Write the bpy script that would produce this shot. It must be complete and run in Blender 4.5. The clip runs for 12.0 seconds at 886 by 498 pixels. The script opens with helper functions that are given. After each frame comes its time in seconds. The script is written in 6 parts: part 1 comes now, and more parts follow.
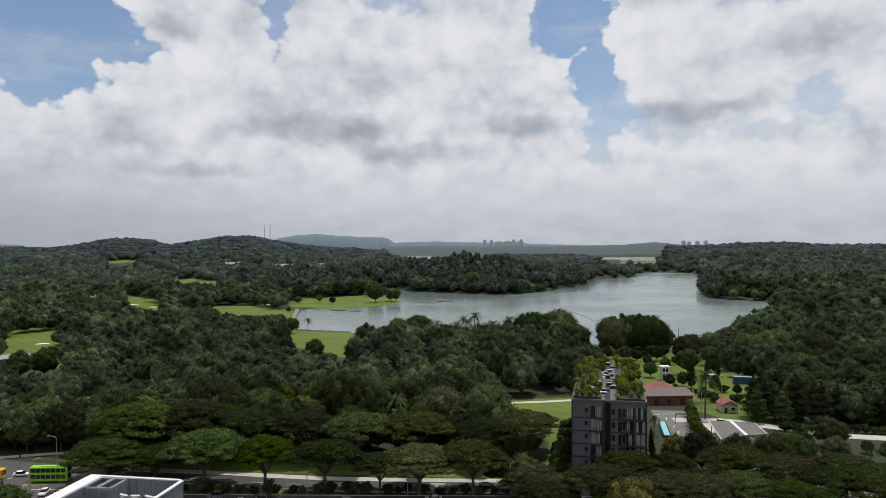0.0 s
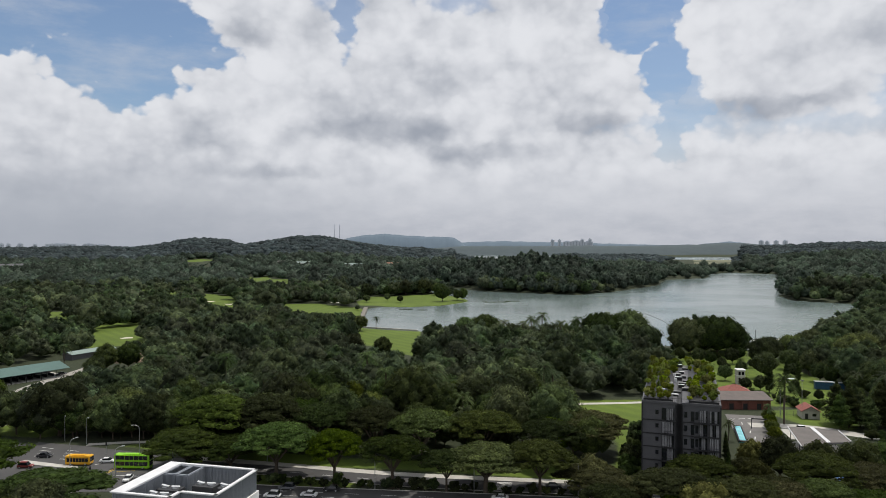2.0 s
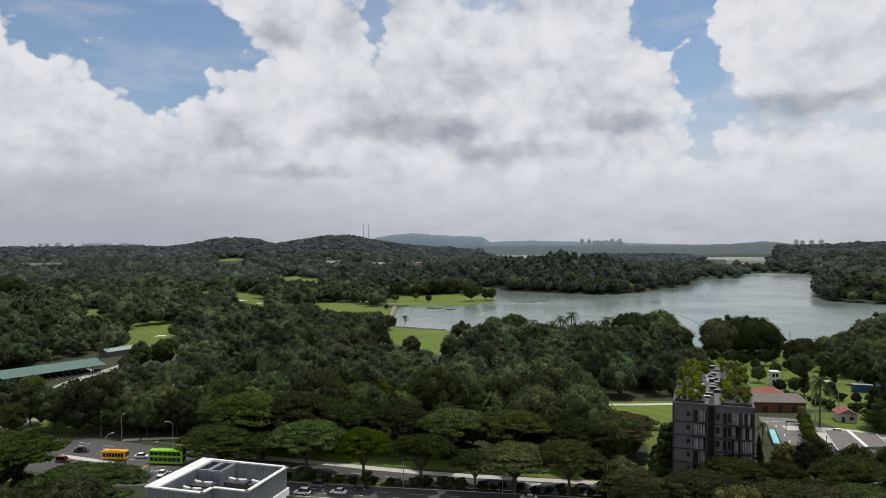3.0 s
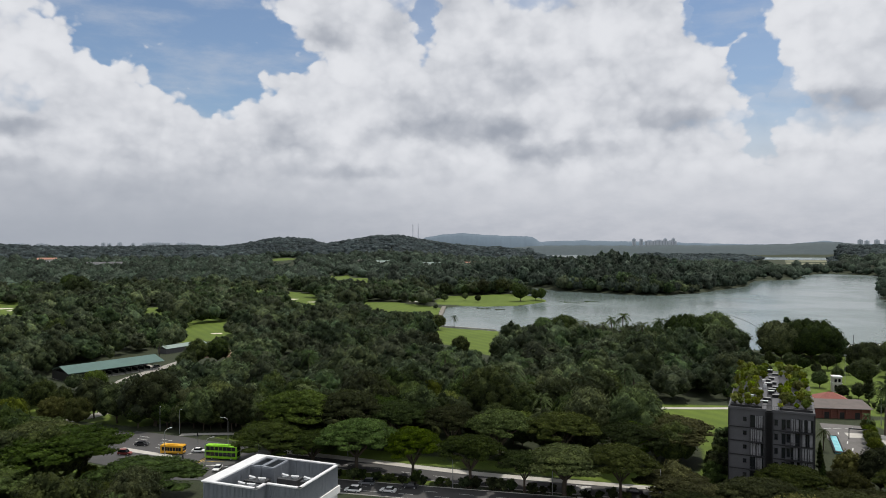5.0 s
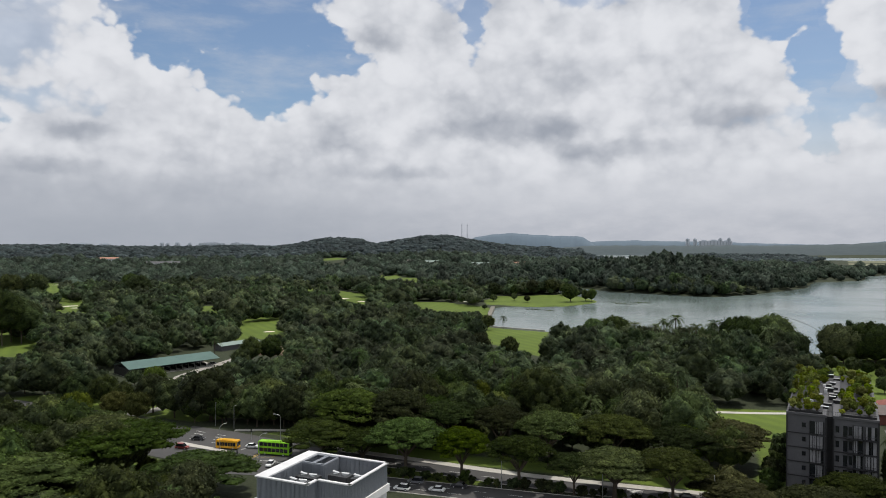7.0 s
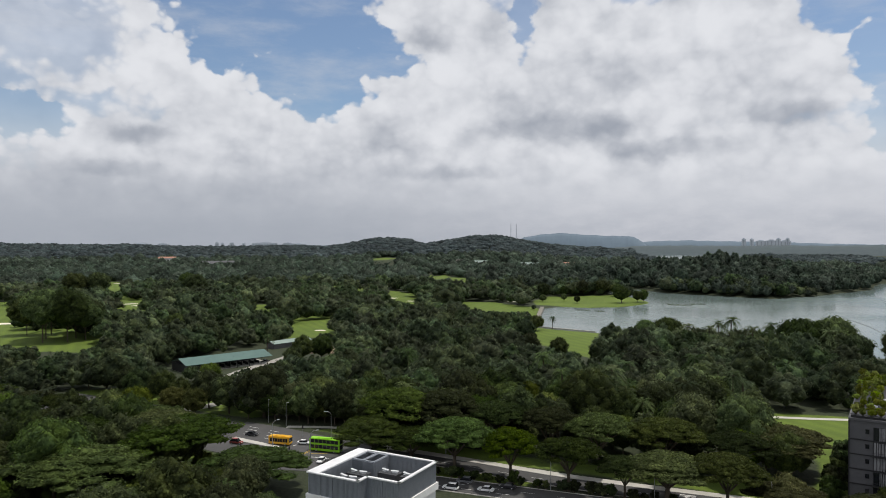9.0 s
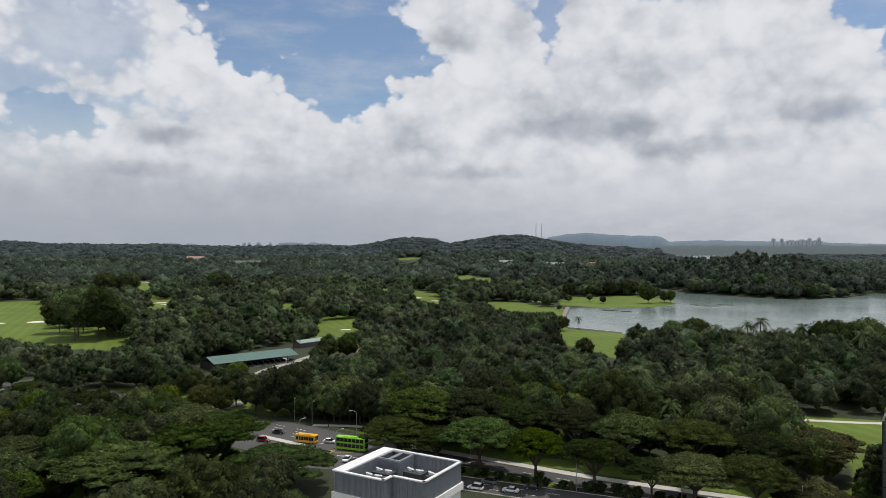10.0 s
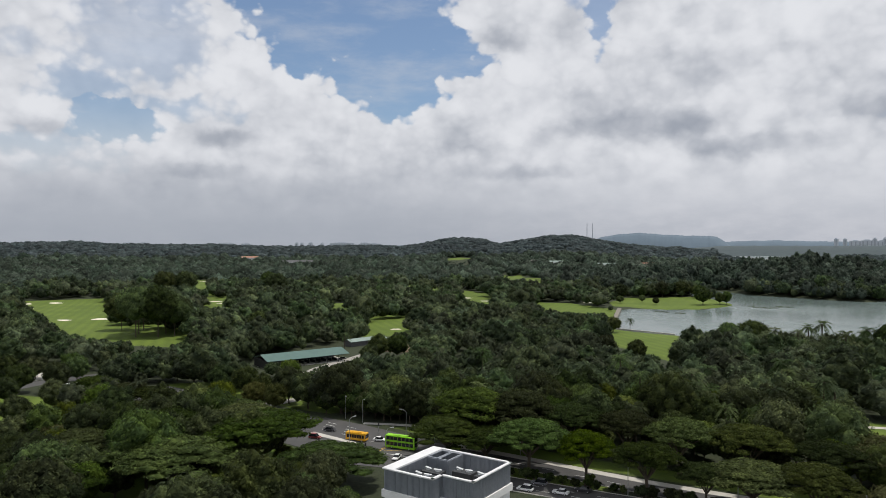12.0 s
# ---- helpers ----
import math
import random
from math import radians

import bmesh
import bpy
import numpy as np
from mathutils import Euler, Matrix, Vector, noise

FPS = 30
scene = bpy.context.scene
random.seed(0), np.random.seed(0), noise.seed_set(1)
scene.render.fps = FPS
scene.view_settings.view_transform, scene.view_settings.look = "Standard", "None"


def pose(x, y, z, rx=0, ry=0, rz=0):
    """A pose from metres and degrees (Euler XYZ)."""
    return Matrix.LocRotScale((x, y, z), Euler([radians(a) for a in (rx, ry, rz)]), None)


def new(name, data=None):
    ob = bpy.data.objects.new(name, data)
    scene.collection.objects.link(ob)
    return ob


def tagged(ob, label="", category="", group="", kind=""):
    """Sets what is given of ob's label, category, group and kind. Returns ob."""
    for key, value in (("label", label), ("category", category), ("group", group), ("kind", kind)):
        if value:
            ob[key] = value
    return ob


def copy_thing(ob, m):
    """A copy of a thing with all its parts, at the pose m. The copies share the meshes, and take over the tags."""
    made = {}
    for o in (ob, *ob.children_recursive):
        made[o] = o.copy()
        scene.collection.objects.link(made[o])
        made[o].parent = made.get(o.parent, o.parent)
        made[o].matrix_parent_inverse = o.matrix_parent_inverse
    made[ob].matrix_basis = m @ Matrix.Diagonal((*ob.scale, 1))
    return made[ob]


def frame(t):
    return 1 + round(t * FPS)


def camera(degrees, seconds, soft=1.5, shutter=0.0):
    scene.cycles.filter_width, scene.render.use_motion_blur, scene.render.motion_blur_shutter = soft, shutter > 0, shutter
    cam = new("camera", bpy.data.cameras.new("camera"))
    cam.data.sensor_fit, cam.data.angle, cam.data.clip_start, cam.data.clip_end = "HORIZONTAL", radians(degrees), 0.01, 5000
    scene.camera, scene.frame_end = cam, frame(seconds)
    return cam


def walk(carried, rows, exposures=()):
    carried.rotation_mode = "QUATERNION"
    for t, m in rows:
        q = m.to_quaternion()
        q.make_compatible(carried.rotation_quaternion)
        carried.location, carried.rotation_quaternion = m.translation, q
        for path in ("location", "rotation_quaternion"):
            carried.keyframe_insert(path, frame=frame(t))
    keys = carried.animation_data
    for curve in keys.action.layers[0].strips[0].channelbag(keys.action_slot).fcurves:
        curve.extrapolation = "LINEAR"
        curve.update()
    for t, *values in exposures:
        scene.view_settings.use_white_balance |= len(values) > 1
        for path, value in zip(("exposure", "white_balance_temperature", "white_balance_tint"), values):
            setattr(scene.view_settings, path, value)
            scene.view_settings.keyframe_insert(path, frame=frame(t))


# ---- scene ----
EYE = 68.0
cam = camera(64.45, 12.0, soft=0.9)
# seconds, x, y, height above the first eye, yaw to the left, pitch
ROWS = [
    (0.0, 0.00, 0.00, 0.00, 0.00, -0.56), (0.5, 0.00, -0.02, -0.10, 1.26, -0.555), (1.0, 0.02, -0.05, -0.25, 2.70, -0.56),
    (1.5, 0.06, -0.08, -0.37, 4.04, -0.57), (2.0, 0.10, -0.11, -0.46, 5.46, -0.58), (2.5, 0.12, -0.15, -0.49, 6.72, -0.60),
    (3.0, 0.12, -0.20, -0.45, 7.79, -0.62), (5.0, 0.10, -0.29, -0.24, 11.80, -0.64), (5.5, 0.12, -0.34, -0.20, 12.78, -0.645),
    (6.0, 0.14, -0.40, -0.19, 13.80, -0.64), (6.5, 0.17, -0.46, -0.18, 14.77, -0.64), (7.0, 0.20, -0.53, -0.17, 15.79, -0.64),
    (9.0, 0.26, -0.75, -0.18, 19.77, -0.64), (9.5, 0.24, -0.79, -0.18, 20.74, -0.645), (10.0, 0.22, -0.80, -0.18, 21.79, -0.65),
    (10.5, 0.22, -0.83, -0.18, 22.77, -0.65), (11.0, 0.24, -0.86, -0.17, 23.80, -0.645), (11.5, 0.28, -0.88, -0.18, 24.78, -0.65),
    (12.0, 0.32, -0.92, -0.18, 25.83, -0.64),
]
walk(cam, [(t, pose(x, y, EYE + z, 90 + pitch, 0, yaw)) for t, x, y, z, yaw, pitch in ROWS])

# ---- light ----
SUN_DIR = Vector((0.24, 0.20, 0.95)).normalized()
SUN_ELEVATION = math.asin(SUN_DIR.z)
SUN_COMPASS = math.atan2(SUN_DIR.x, SUN_DIR.y)
sun = new("sun", bpy.data.lights.new("sun", "SUN"))
sun.data.energy, sun.data.angle, sun.data.color = 3.0, radians(0.5), (1.0, 0.95, 0.86)
sun.rotation_mode = "QUATERNION"
sun.rotation_quaternion = SUN_DIR.to_track_quat("Z", "Y")
scene.view_settings.exposure = 0.0


class Nodes:
    """A short hand for node trees."""

    def __init__(self, tree):
        self.tree = tree
        tree.nodes.clear()

    def add(self, kind, inputs=None, **settings):
        node = self.tree.nodes.new(kind)
        for key, value in settings.items():
            setattr(node, key, value)
        for key, value in (inputs or {}).items():
            socket = node.inputs[key]
            if isinstance(value, bpy.types.NodeSocket):
                self.tree.links.new(value, socket)
            else:
                socket.default_value = value
        return node

    def math(self, op, a, b=0.0, c=0.0, clamp=False):
        return self.add("ShaderNodeMath", {0: a, 1: b, 2: c}, operation=op, use_clamp=clamp).outputs[0]

    def vec(self, op, a, b=(0, 0, 0)):
        node = self.add("ShaderNodeVectorMath", {0: a, 1: b}, operation=op)
        return node.outputs["Value"] if op in ("LENGTH", "DOT_PRODUCT") else node.outputs["Vector"]

    def ramp(self, value, low, high, to_low=0.0, to_high=1.0):
        return self.add("ShaderNodeMapRange", {0: value, 1: low, 2: high, 3: to_low, 4: to_high}, interpolation_type="SMOOTHSTEP").outputs[0]

    def noise(self, vector, scale, detail=4.0, rough=0.5, out="Fac"):
        return self.add("ShaderNodeTexNoise", {"Vector": vector, "Scale": scale, "Detail": detail, "Roughness": rough}).outputs[out]

    def mix(self, fac, a, b, mode="MIX"):
        node = self.add("ShaderNodeMix", {0: fac, 6: a, 7: b}, data_type="RGBA", blend_type=mode)
        return node.outputs[2]


# ---- sky: a broken cumulus deck with blue gaps; compass (left positive) and height in degrees, half widths, weight ----
GAPS = [(35.0, 20.0, 9.1, 2.8, 1), (35.0, 17.1, 5.2, 2.7, 1), (30.2, 17.0, 3.9, 3.4, 1), (25.6, 15.6, 2.0, 0.9, 1), (30.5, 13.5, 4.0, 2.9, 1), (30.1, 11.4, 2.2, 1.3, 1), (37.0, 14.5, 2.1, 1.5, 1),
        (26.4, 14.3, 3.5, 1.3, 1), (13.4, 17.7, 0.7, 1.7, 0.8), (14.4, 19.1, 1.4, 0.6, 0.7), (4.7, 18.6, 1.6, 0.5, 0.6), (-10.4, 17.1, 2.6, 2.4, 1), (-12.0, 13.5, 1.5, 2.3, 0.95), (-13.6, 10.3, 1.6, 1.7, 0.8), (-12.4, 8.3, 0.7, 1.8, 0.75)]
THIN = [(-9.2, 17.7, 2.0, 2.0, 0.9), (-14.4, 9.1, 3.0, 0.7, 0.5), (-22.5, 8.5, 7.4, 0.5, 0.35), (-28.1, 10.5, 1.8, 1.1, 0.5), (-26.3, 17.3, 2.2, 0.3, 0.3), (49.0, 14.7, 4.7, 2.8, 0.45), (50.9, 8.8, 2.6, 1.4, 0.85),
        (53.1, 11.2, 2.4, 1.1, 0.6), (55.6, 6.7, 3.1, 0.8, 0.65), (54.2, 5.5, 2.1, 0.5, 0.5), (47.6, 17.0, 2.4, 1.4, 0.55), (47.5, 10.1, 3.4, 0.6, 0.55), (57.3, 13.7, 2.0, 0.5, 0.3)]
BASES = [(10.3, 9.1, 5.5, 1.1, 0.55), (3.1, 7.2, 4.4, 0.9, 0.4), (-5.9, 9.2, 2.8, 0.9, 0.4), (24.4, 8.0, 2.8, 1.1, 0.4), (19.0, 5.5, 4.3, 0.5, 0.35), (42.7, 8.0, 2.0, 1.1, 0.3), (-3.6, 13.0, 2.1, 1.2, 0.15),
         (15.4, 16.0, 1.8, 1.9, 0.12), (44.0, 5.4, 2.1, 0.6, 0.2), (21.3, 16.0, 2.3, 0.7, 0.22), (14.9, 10.8, 1.7, 1.6, 0.22), (6.7, 13.1, 2.3, 1.6, 0.15)]
BASES_AROUND = [(-18.5, 9.9, 4.7, 0.8, 0.4), (-23.7, 10.4, 2.7, 0.5, 0.35), (-28.4, 14.6, 3.4, 1.2, 0.4), (-30.9, 6.8, 1.5, 1.5, 0.35), (-20.5, 5.9, 1.6, 0.5, 0.2), (56.0, 8.0, 1.7, 0.6, 0.25), (56.3, 14.8, 2.0, 1.4, 0.12), (45.9, 5.5, 3.2, 0.5, 0.2)]
CROWNS = [(19.0, 12.9, 2.3, 2.0, 0.3), (24.0, 11.9, 2.0, 1.2, 0.25), (19.5, 8.5, 1.5, 1.7, 0.25), (10.8, 14.2, 1.6, 1.9, 0.25), (1.3, 16.0, 2.4, 2.0, 0.25), (-3.8, 15.7, 3.3, 1.5, 0.25), (-10.4, 9.4, 1.4, 1.5, 0.3), (-8.7, 13.1, 1.3, 1.0, 0.25),
          (41.5, 15.4, 2.0, 1.8, 0.25), (38.5, 12.2, 2.3, 1.5, 0.25), (43.6, 13.6, 1.7, 1.8, 0.2), (17.6, 17.0, 2.3, 1.2, 0.2), (4.0, 9.4, 3.3, 0.6, 0.18), (24.0, 17.4, 1.9, 0.9, 0.2), (42.9, 8.8, 1.1, 0.3, 0.25)]
CROWNS_AROUND = [(-14.7, 14.3, 1.9, 2.4, 0.3), (-18.4, 15.7, 2.5, 1.9, 0.2), (-15.1, 7.5, 1.8, 0.6, 0.3), (-19.7, 7.2, 2.4, 0.7, 0.3), (-27.4, 6.4, 2.2, 0.8, 0.25), (-30.6, 10.1, 1.2, 0.9, 0.3), (-22.5, 15.3, 2.0, 1.5, 0.15),
                 (55.6, 9.6, 1.5, 0.8, 0.3), (47.9, 8.7, 0.9, 0.8, 0.4), (49.8, 7.3, 1.2, 0.7, 0.25), (57.0, 5.6, 1.0, 0.5, 0.4), (43.0, 8.9, 1.5, 0.5, 0.3), (44.2, 16.8, 1.4, 1.1, 0.25)]


def gap_mask(n, place, rough, spots):
    """How far the clouds are open: the union of ellipses with billowed rims."""
    total = n.math("ADD", 0.0, 0.0)
    for a, e, ra, re, w in spots:
        d = n.vec("MULTIPLY", n.vec("SUBTRACT", place, (a, e, 0)), (1 / ra, 1 / re, 0))
        size = min(1.0, 0.5 * min(ra, re))
        inside = n.math("ADD", n.math("MULTIPLY", n.math("SUBTRACT", 1.0, n.vec("LENGTH", d)), size), rough)
        mask = n.ramp(inside, -0.02, 0.24 if w > 0.7 else 0.5, 0.0, w)
        total = n.math("MAXIMUM", total, mask)
    return total


def heap(n, place, spots, sign, total):
    """Adds soft swellings of light or shade to the cloud tone."""
    for a, e, ra, re, w in spots:
        d = n.vec("MULTIPLY", n.vec("SUBTRACT", place, (a, e, 0)), (0.62 / ra, 0.62 / re, 0))
        total = n.math("ADD", total, n.ramp(n.vec("LENGTH", d), 1.0, 0.15, 0.0, sign * w))
    return total


world = bpy.data.worlds.new("world")
scene.world = world
world.use_nodes = True
n = Nodes(world.node_tree)
way = n.add("ShaderNodeTexCoord").outputs["Generated"]
xyz = n.add("ShaderNodeSeparateXYZ", {0: way}).outputs
level = n.math("SQRT", n.math("ADD", n.math("MULTIPLY", xyz[0], xyz[0]), n.math("MULTIPLY", xyz[1], xyz[1])))
compass = n.math("MULTIPLY", n.math("ARCTAN2", n.math("MULTIPLY", xyz[0], -1.0), xyz[1]), 180 / math.pi)
height = n.math("MULTIPLY", n.math("ARCTAN2", xyz[2], level), 180 / math.pi)
flat = n.add("ShaderNodeCombineXYZ", {0: compass, 1: height, 2: 0.0}).outputs[0]
stretched = n.vec("MULTIPLY", flat, (1.0, 1.25, 1.0))
warp = n.vec("SUBTRACT", n.noise(stretched, 0.42, 5.0, 0.55, "Color"), (0.5, 0.5, 0.5))
place = n.vec("ADD", flat, n.vec("MULTIPLY", warp, (2.0, 1.5, 0.0)))
puffed = n.vec("ADD", stretched, n.vec("MULTIPLY", warp, (0.9, 0.9, 0.0)))
puff = n.add("ShaderNodeTexVoronoi", {"Vector": puffed, "Scale": 0.62, "Detail": 1.6, "Roughness": 0.55, "Smoothness": 0.35}, feature="SMOOTH_F1").outputs["Distance"]
rough = n.math("MULTIPLY", n.math("SUBTRACT", puff, 0.46), 0.62)
blue = n.math("MAXIMUM", gap_mask(n, place, rough, GAPS), gap_mask(n, place, rough, THIN))
tone = n.math("ADD", 0.92, 0.0)
for spots, sign in ((BASES, -0.76), (BASES_AROUND, -0.76), (CROWNS, 0.5), (CROWNS_AROUND, 0.5)):
    tone = heap(n, place, spots, sign, tone)
# billows, lit from above
billow = n.add("ShaderNodeTexVoronoi", {"Vector": n.vec("ADD", stretched, n.vec("MULTIPLY", warp, (2.2, 2.2, 0.0))), "Scale": 0.30, "Detail": 1.0, "Roughness": 0.45, "Smoothness": 0.6}, feature="SMOOTH_F1").outputs["Distance"]
lift = n.vec("ADD", puffed, (0.4, 1.7, 0.0))
relief = n.math("SUBTRACT", n.noise(puffed, 0.24, 3.0, 0.45), n.noise(lift, 0.24, 3.0, 0.45))
deep = n.ramp(height, 2.0, 8.0, 0.45, 1.0)
swell = n.math("ADD", n.math("MULTIPLY", relief, 0.55), n.math("MULTIPLY", n.math("SUBTRACT", 0.40, billow), 0.30))
swell = n.math("ADD", swell, n.math("MULTIPLY", n.math("SUBTRACT", 0.42, puff), 0.22))
swell = n.math("ADD", swell, n.math("MULTIPLY", n.math("SUBTRACT", n.noise(puffed, 1.1, 3.0, 0.5), 0.5), 0.13))
tone = n.math("ADD", tone, n.math("MULTIPLY", deep, swell))
tone = n.math("SUBTRACT", tone, n.math("MULTIPLY", n.ramp(compass, 4.0, 34.0, 0.0, 0.30), n.ramp(height, 9.0, 3.0)))   # thicker haze to the west
cloud = n.mix(n.ramp(tone, 0.0, 1.05), (0.315, 0.345, 0.405, 1), (0.758, 0.772, 0.81, 1))
sky = n.add("ShaderNodeTexSky", sky_type="NISHITA", sun_disc=False, sun_elevation=SUN_ELEVATION, sun_rotation=SUN_COMPASS, air_density=1.0, dust_density=1.0, ozone_density=3.0)
clear = n.mix(1.0, sky.outputs[0], (0.105, 0.105, 0.105, 1), "MULTIPLY")
wisps = n.noise(n.vec("MULTIPLY", flat, (0.55, 1.7, 1.0)), 0.2, 7.0, 0.6)
veil = n.math("MAXIMUM", n.ramp(wisps, 0.44, 0.76, 0.02, 0.45), n.ramp(height, 11.0, 4.0, 0.0, 0.8))
clear = n.mix(veil, clear, (0.56, 0.59, 0.645, 1))
above = n.mix(blue, cloud, clear)
low = n.ramp(height, 0.0, 7.0, 0.06, 1.0)
murk = n.mix(n.ramp(n.noise(n.vec("MULTIPLY", flat, (0.6, 1.5, 1.0)), 0.4, 5.0, 0.6), 0.3, 0.7), (0.435, 0.458, 0.515, 1), (0.525, 0.54, 0.59, 1))
murk = n.mix(n.ramp(compass, 2.0, 34.0, 0.0, 0.8), murk, (0.345, 0.375, 0.43, 1))
hazy = n.mix(low, murk, above)
overhead = n.ramp(height, 21.0, 36.0)
hazy = n.mix(overhead, hazy, (0.70, 0.73, 0.78, 1))
out = n.add("ShaderNodeOutputWorld", {0: n.add("ShaderNodeBackground", {0: hazy, 1: 1.0}).outputs[0]})

# ---- materials ----


def material(name, build):
    m = bpy.data.materials.new(name)
    m.use_nodes = True
    k = Nodes(m.node_tree)
    shader = build(k)
    k.add("ShaderNodeOutputMaterial", {0: shader})
    return m


def surface(name, colour, other=None, scale=1.0, rough=0.8, metal=0.0, bump=0.0, fine=12.0, spread=0.5, random_tone=0.0):
    """A solid surface with stains at one scale and grain at a finer one."""
    other = other or tuple(c * 0.75 for c in colour)

    def build(k):
        where = k.add("ShaderNodeTexCoord").outputs["Object"]
        stain = k.noise(where, scale, 4.0, 0.6)
        grain = k.noise(where, scale * fine, 3.0, 0.6)
        fac = k.ramp(k.math("ADD", k.math("MULTIPLY", stain, 0.65), k.math("MULTIPLY", grain, 0.35)), 0.5 - spread / 2, 0.5 + spread / 2)
        col = k.mix(fac, (*other, 1), (*colour, 1))
        if random_tone:
            info = k.add("ShaderNodeObjectInfo").outputs["Random"]
            tone = k.math("ADD", 1 - random_tone / 2, k.math("MULTIPLY", info, random_tone))
            col = k.mix(1.0, col, k.add("ShaderNodeCombineColor", {0: tone, 1: tone, 2: tone}).outputs[0], "MULTIPLY")
        given = {"Base Color": col, "Roughness": rough, "Metallic": metal}
        if bump:
            given["Normal"] = k.add("ShaderNodeBump", {"Height": grain, "Strength": bump, "Distance": 0.02}).outputs[0]
        return k.add("ShaderNodeBsdfPrincipled", given).outputs[0]
    return material(name, build)


def foliage(name, colour, young, per_tree="object", vary=1.25, grain=1.2):
    """Leaves: a tone for each tree, another for each spray, and thin enough to glow a little against the sun."""
    def build(k):
        if per_tree == "object":
            tree = k.add("ShaderNodeObjectInfo").outputs["Random"]
        else:
            tree = k.add("ShaderNodeAttribute", attribute_name="tone").outputs["Fac"]
        leaf = k.add("ShaderNodeNewGeometry").outputs["Random Per Island"]
        where = k.add("ShaderNodeTexCoord").outputs["Object"]
        patch = k.noise(where, 0.35, 3.0, 0.6)
        col = k.mix(k.ramp(patch, 0.35, 0.7), (*colour, 1), (*young, 1))
        bright = k.math("MULTIPLY", k.math("ADD", 1.03 - vary * 0.36, k.math("MULTIPLY", k.math("POWER", tree, 1.8), vary)), k.math("ADD", 0.62, k.math("MULTIPLY", leaf, 0.76)))
        spray = k.noise(where, grain, 4.0, 0.65)
        bright = k.math("MULTIPLY", bright, k.ramp(spray, 0.32, 0.68, 0.68, 1.46))
        col = k.mix(1.0, col, k.add("ShaderNodeCombineColor", {0: bright, 1: bright, 2: bright}).outputs[0], "MULTIPLY")
        relief_ = k.add("ShaderNodeBump", {"Height": k.noise(where, grain * 1.7, 3.0, 0.7), "Strength": 0.8, "Distance": 0.8 / grain}).outputs[0]
        hue = k.add("ShaderNodeHueSaturation", {"Hue": k.math("ADD", 0.484, k.math("MULTIPLY", k.math("FRACT", k.math("MULTIPLY", tree, 7.3)), 0.048)),
                                                "Saturation": k.math("ADD", 0.85, k.math("MULTIPLY", k.math("FRACT", k.math("MULTIPLY", tree, 3.7)), 0.35)), "Color": col}).outputs[0]
        solid = k.add("ShaderNodeBsdfPrincipled", {"Base Color": hue, "Roughness": 0.7, "Specular IOR Level": 0.06, "Normal": relief_}).outputs[0]
        thin = k.add("ShaderNodeBsdfTranslucent", {"Color": hue, "Normal": relief_}).outputs[0]
        return k.add("ShaderNodeMixShader", {0: 0.38, 1: solid, 2: thin}).outputs[0]
    return material(name, build)


LEAF = foliage("broad_leaves", (0.036, 0.048, 0.021), (0.082, 0.102, 0.034))
LEAF_LIGHT = foliage("sunny_rain_tree_leaves", (0.056, 0.084, 0.010), (0.094, 0.130, 0.015))
LEAF_RAIN = foliage("rain_tree_leaves", (0.036, 0.049, 0.014), (0.060, 0.077, 0.020))
LEAF_PALM = foliage("palm_leaves", (0.042, 0.058, 0.024), (0.080, 0.102, 0.044))
LEAF_DULL = foliage("dry_leaves", (0.056, 0.058, 0.021), (0.086, 0.086, 0.031))
LEAF_BRIGHT = foliage("fresh_leaves", (0.070, 0.092, 0.016), (0.115, 0.140, 0.024))
# far woods: haze is put into the leaf colour, greyer, bluer and flatter
LEAF_ISLE_HAZED = foliage("hazed_lake_leaves", (0.054, 0.073, 0.056), (0.080, 0.102, 0.072), "tone", 0.7, 0.32)
LEAF_DIM_HAZED = foliage("hazed_hill_leaves", (0.062, 0.080, 0.083), (0.076, 0.096, 0.096), "tone", 0.4, 0.16)
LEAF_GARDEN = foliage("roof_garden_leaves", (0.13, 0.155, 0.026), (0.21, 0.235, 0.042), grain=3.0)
# middle woods: a weaker haze tint in the colour, lighter and bluer than near leaves
LEAF_FAR_HAZED = foliage("hazed_wood_leaves", (0.046, 0.062, 0.035), (0.086, 0.107, 0.050), "tone", 1.0, 0.6)
BARK = surface("bark", (0.11, 0.085, 0.06), (0.05, 0.04, 0.03), 1.5, 0.9, bump=0.6)
ASPHALT = surface("asphalt", (0.074, 0.072, 0.071), (0.048, 0.047, 0.048), 0.12, 0.85, bump=0.2, fine=40)
CONCRETE = surface("concrete", (0.50, 0.48, 0.44), (0.36, 0.34, 0.31), 0.25, 0.85, bump=0.2, fine=20)
PAINT_WHITE = surface("white_road_paint", (0.70, 0.70, 0.68), (0.50, 0.50, 0.48), 1.0, 0.7)
PAINT_YELLOW = surface("yellow_road_paint", (0.62, 0.42, 0.06), (0.45, 0.30, 0.05), 1.0, 0.7)


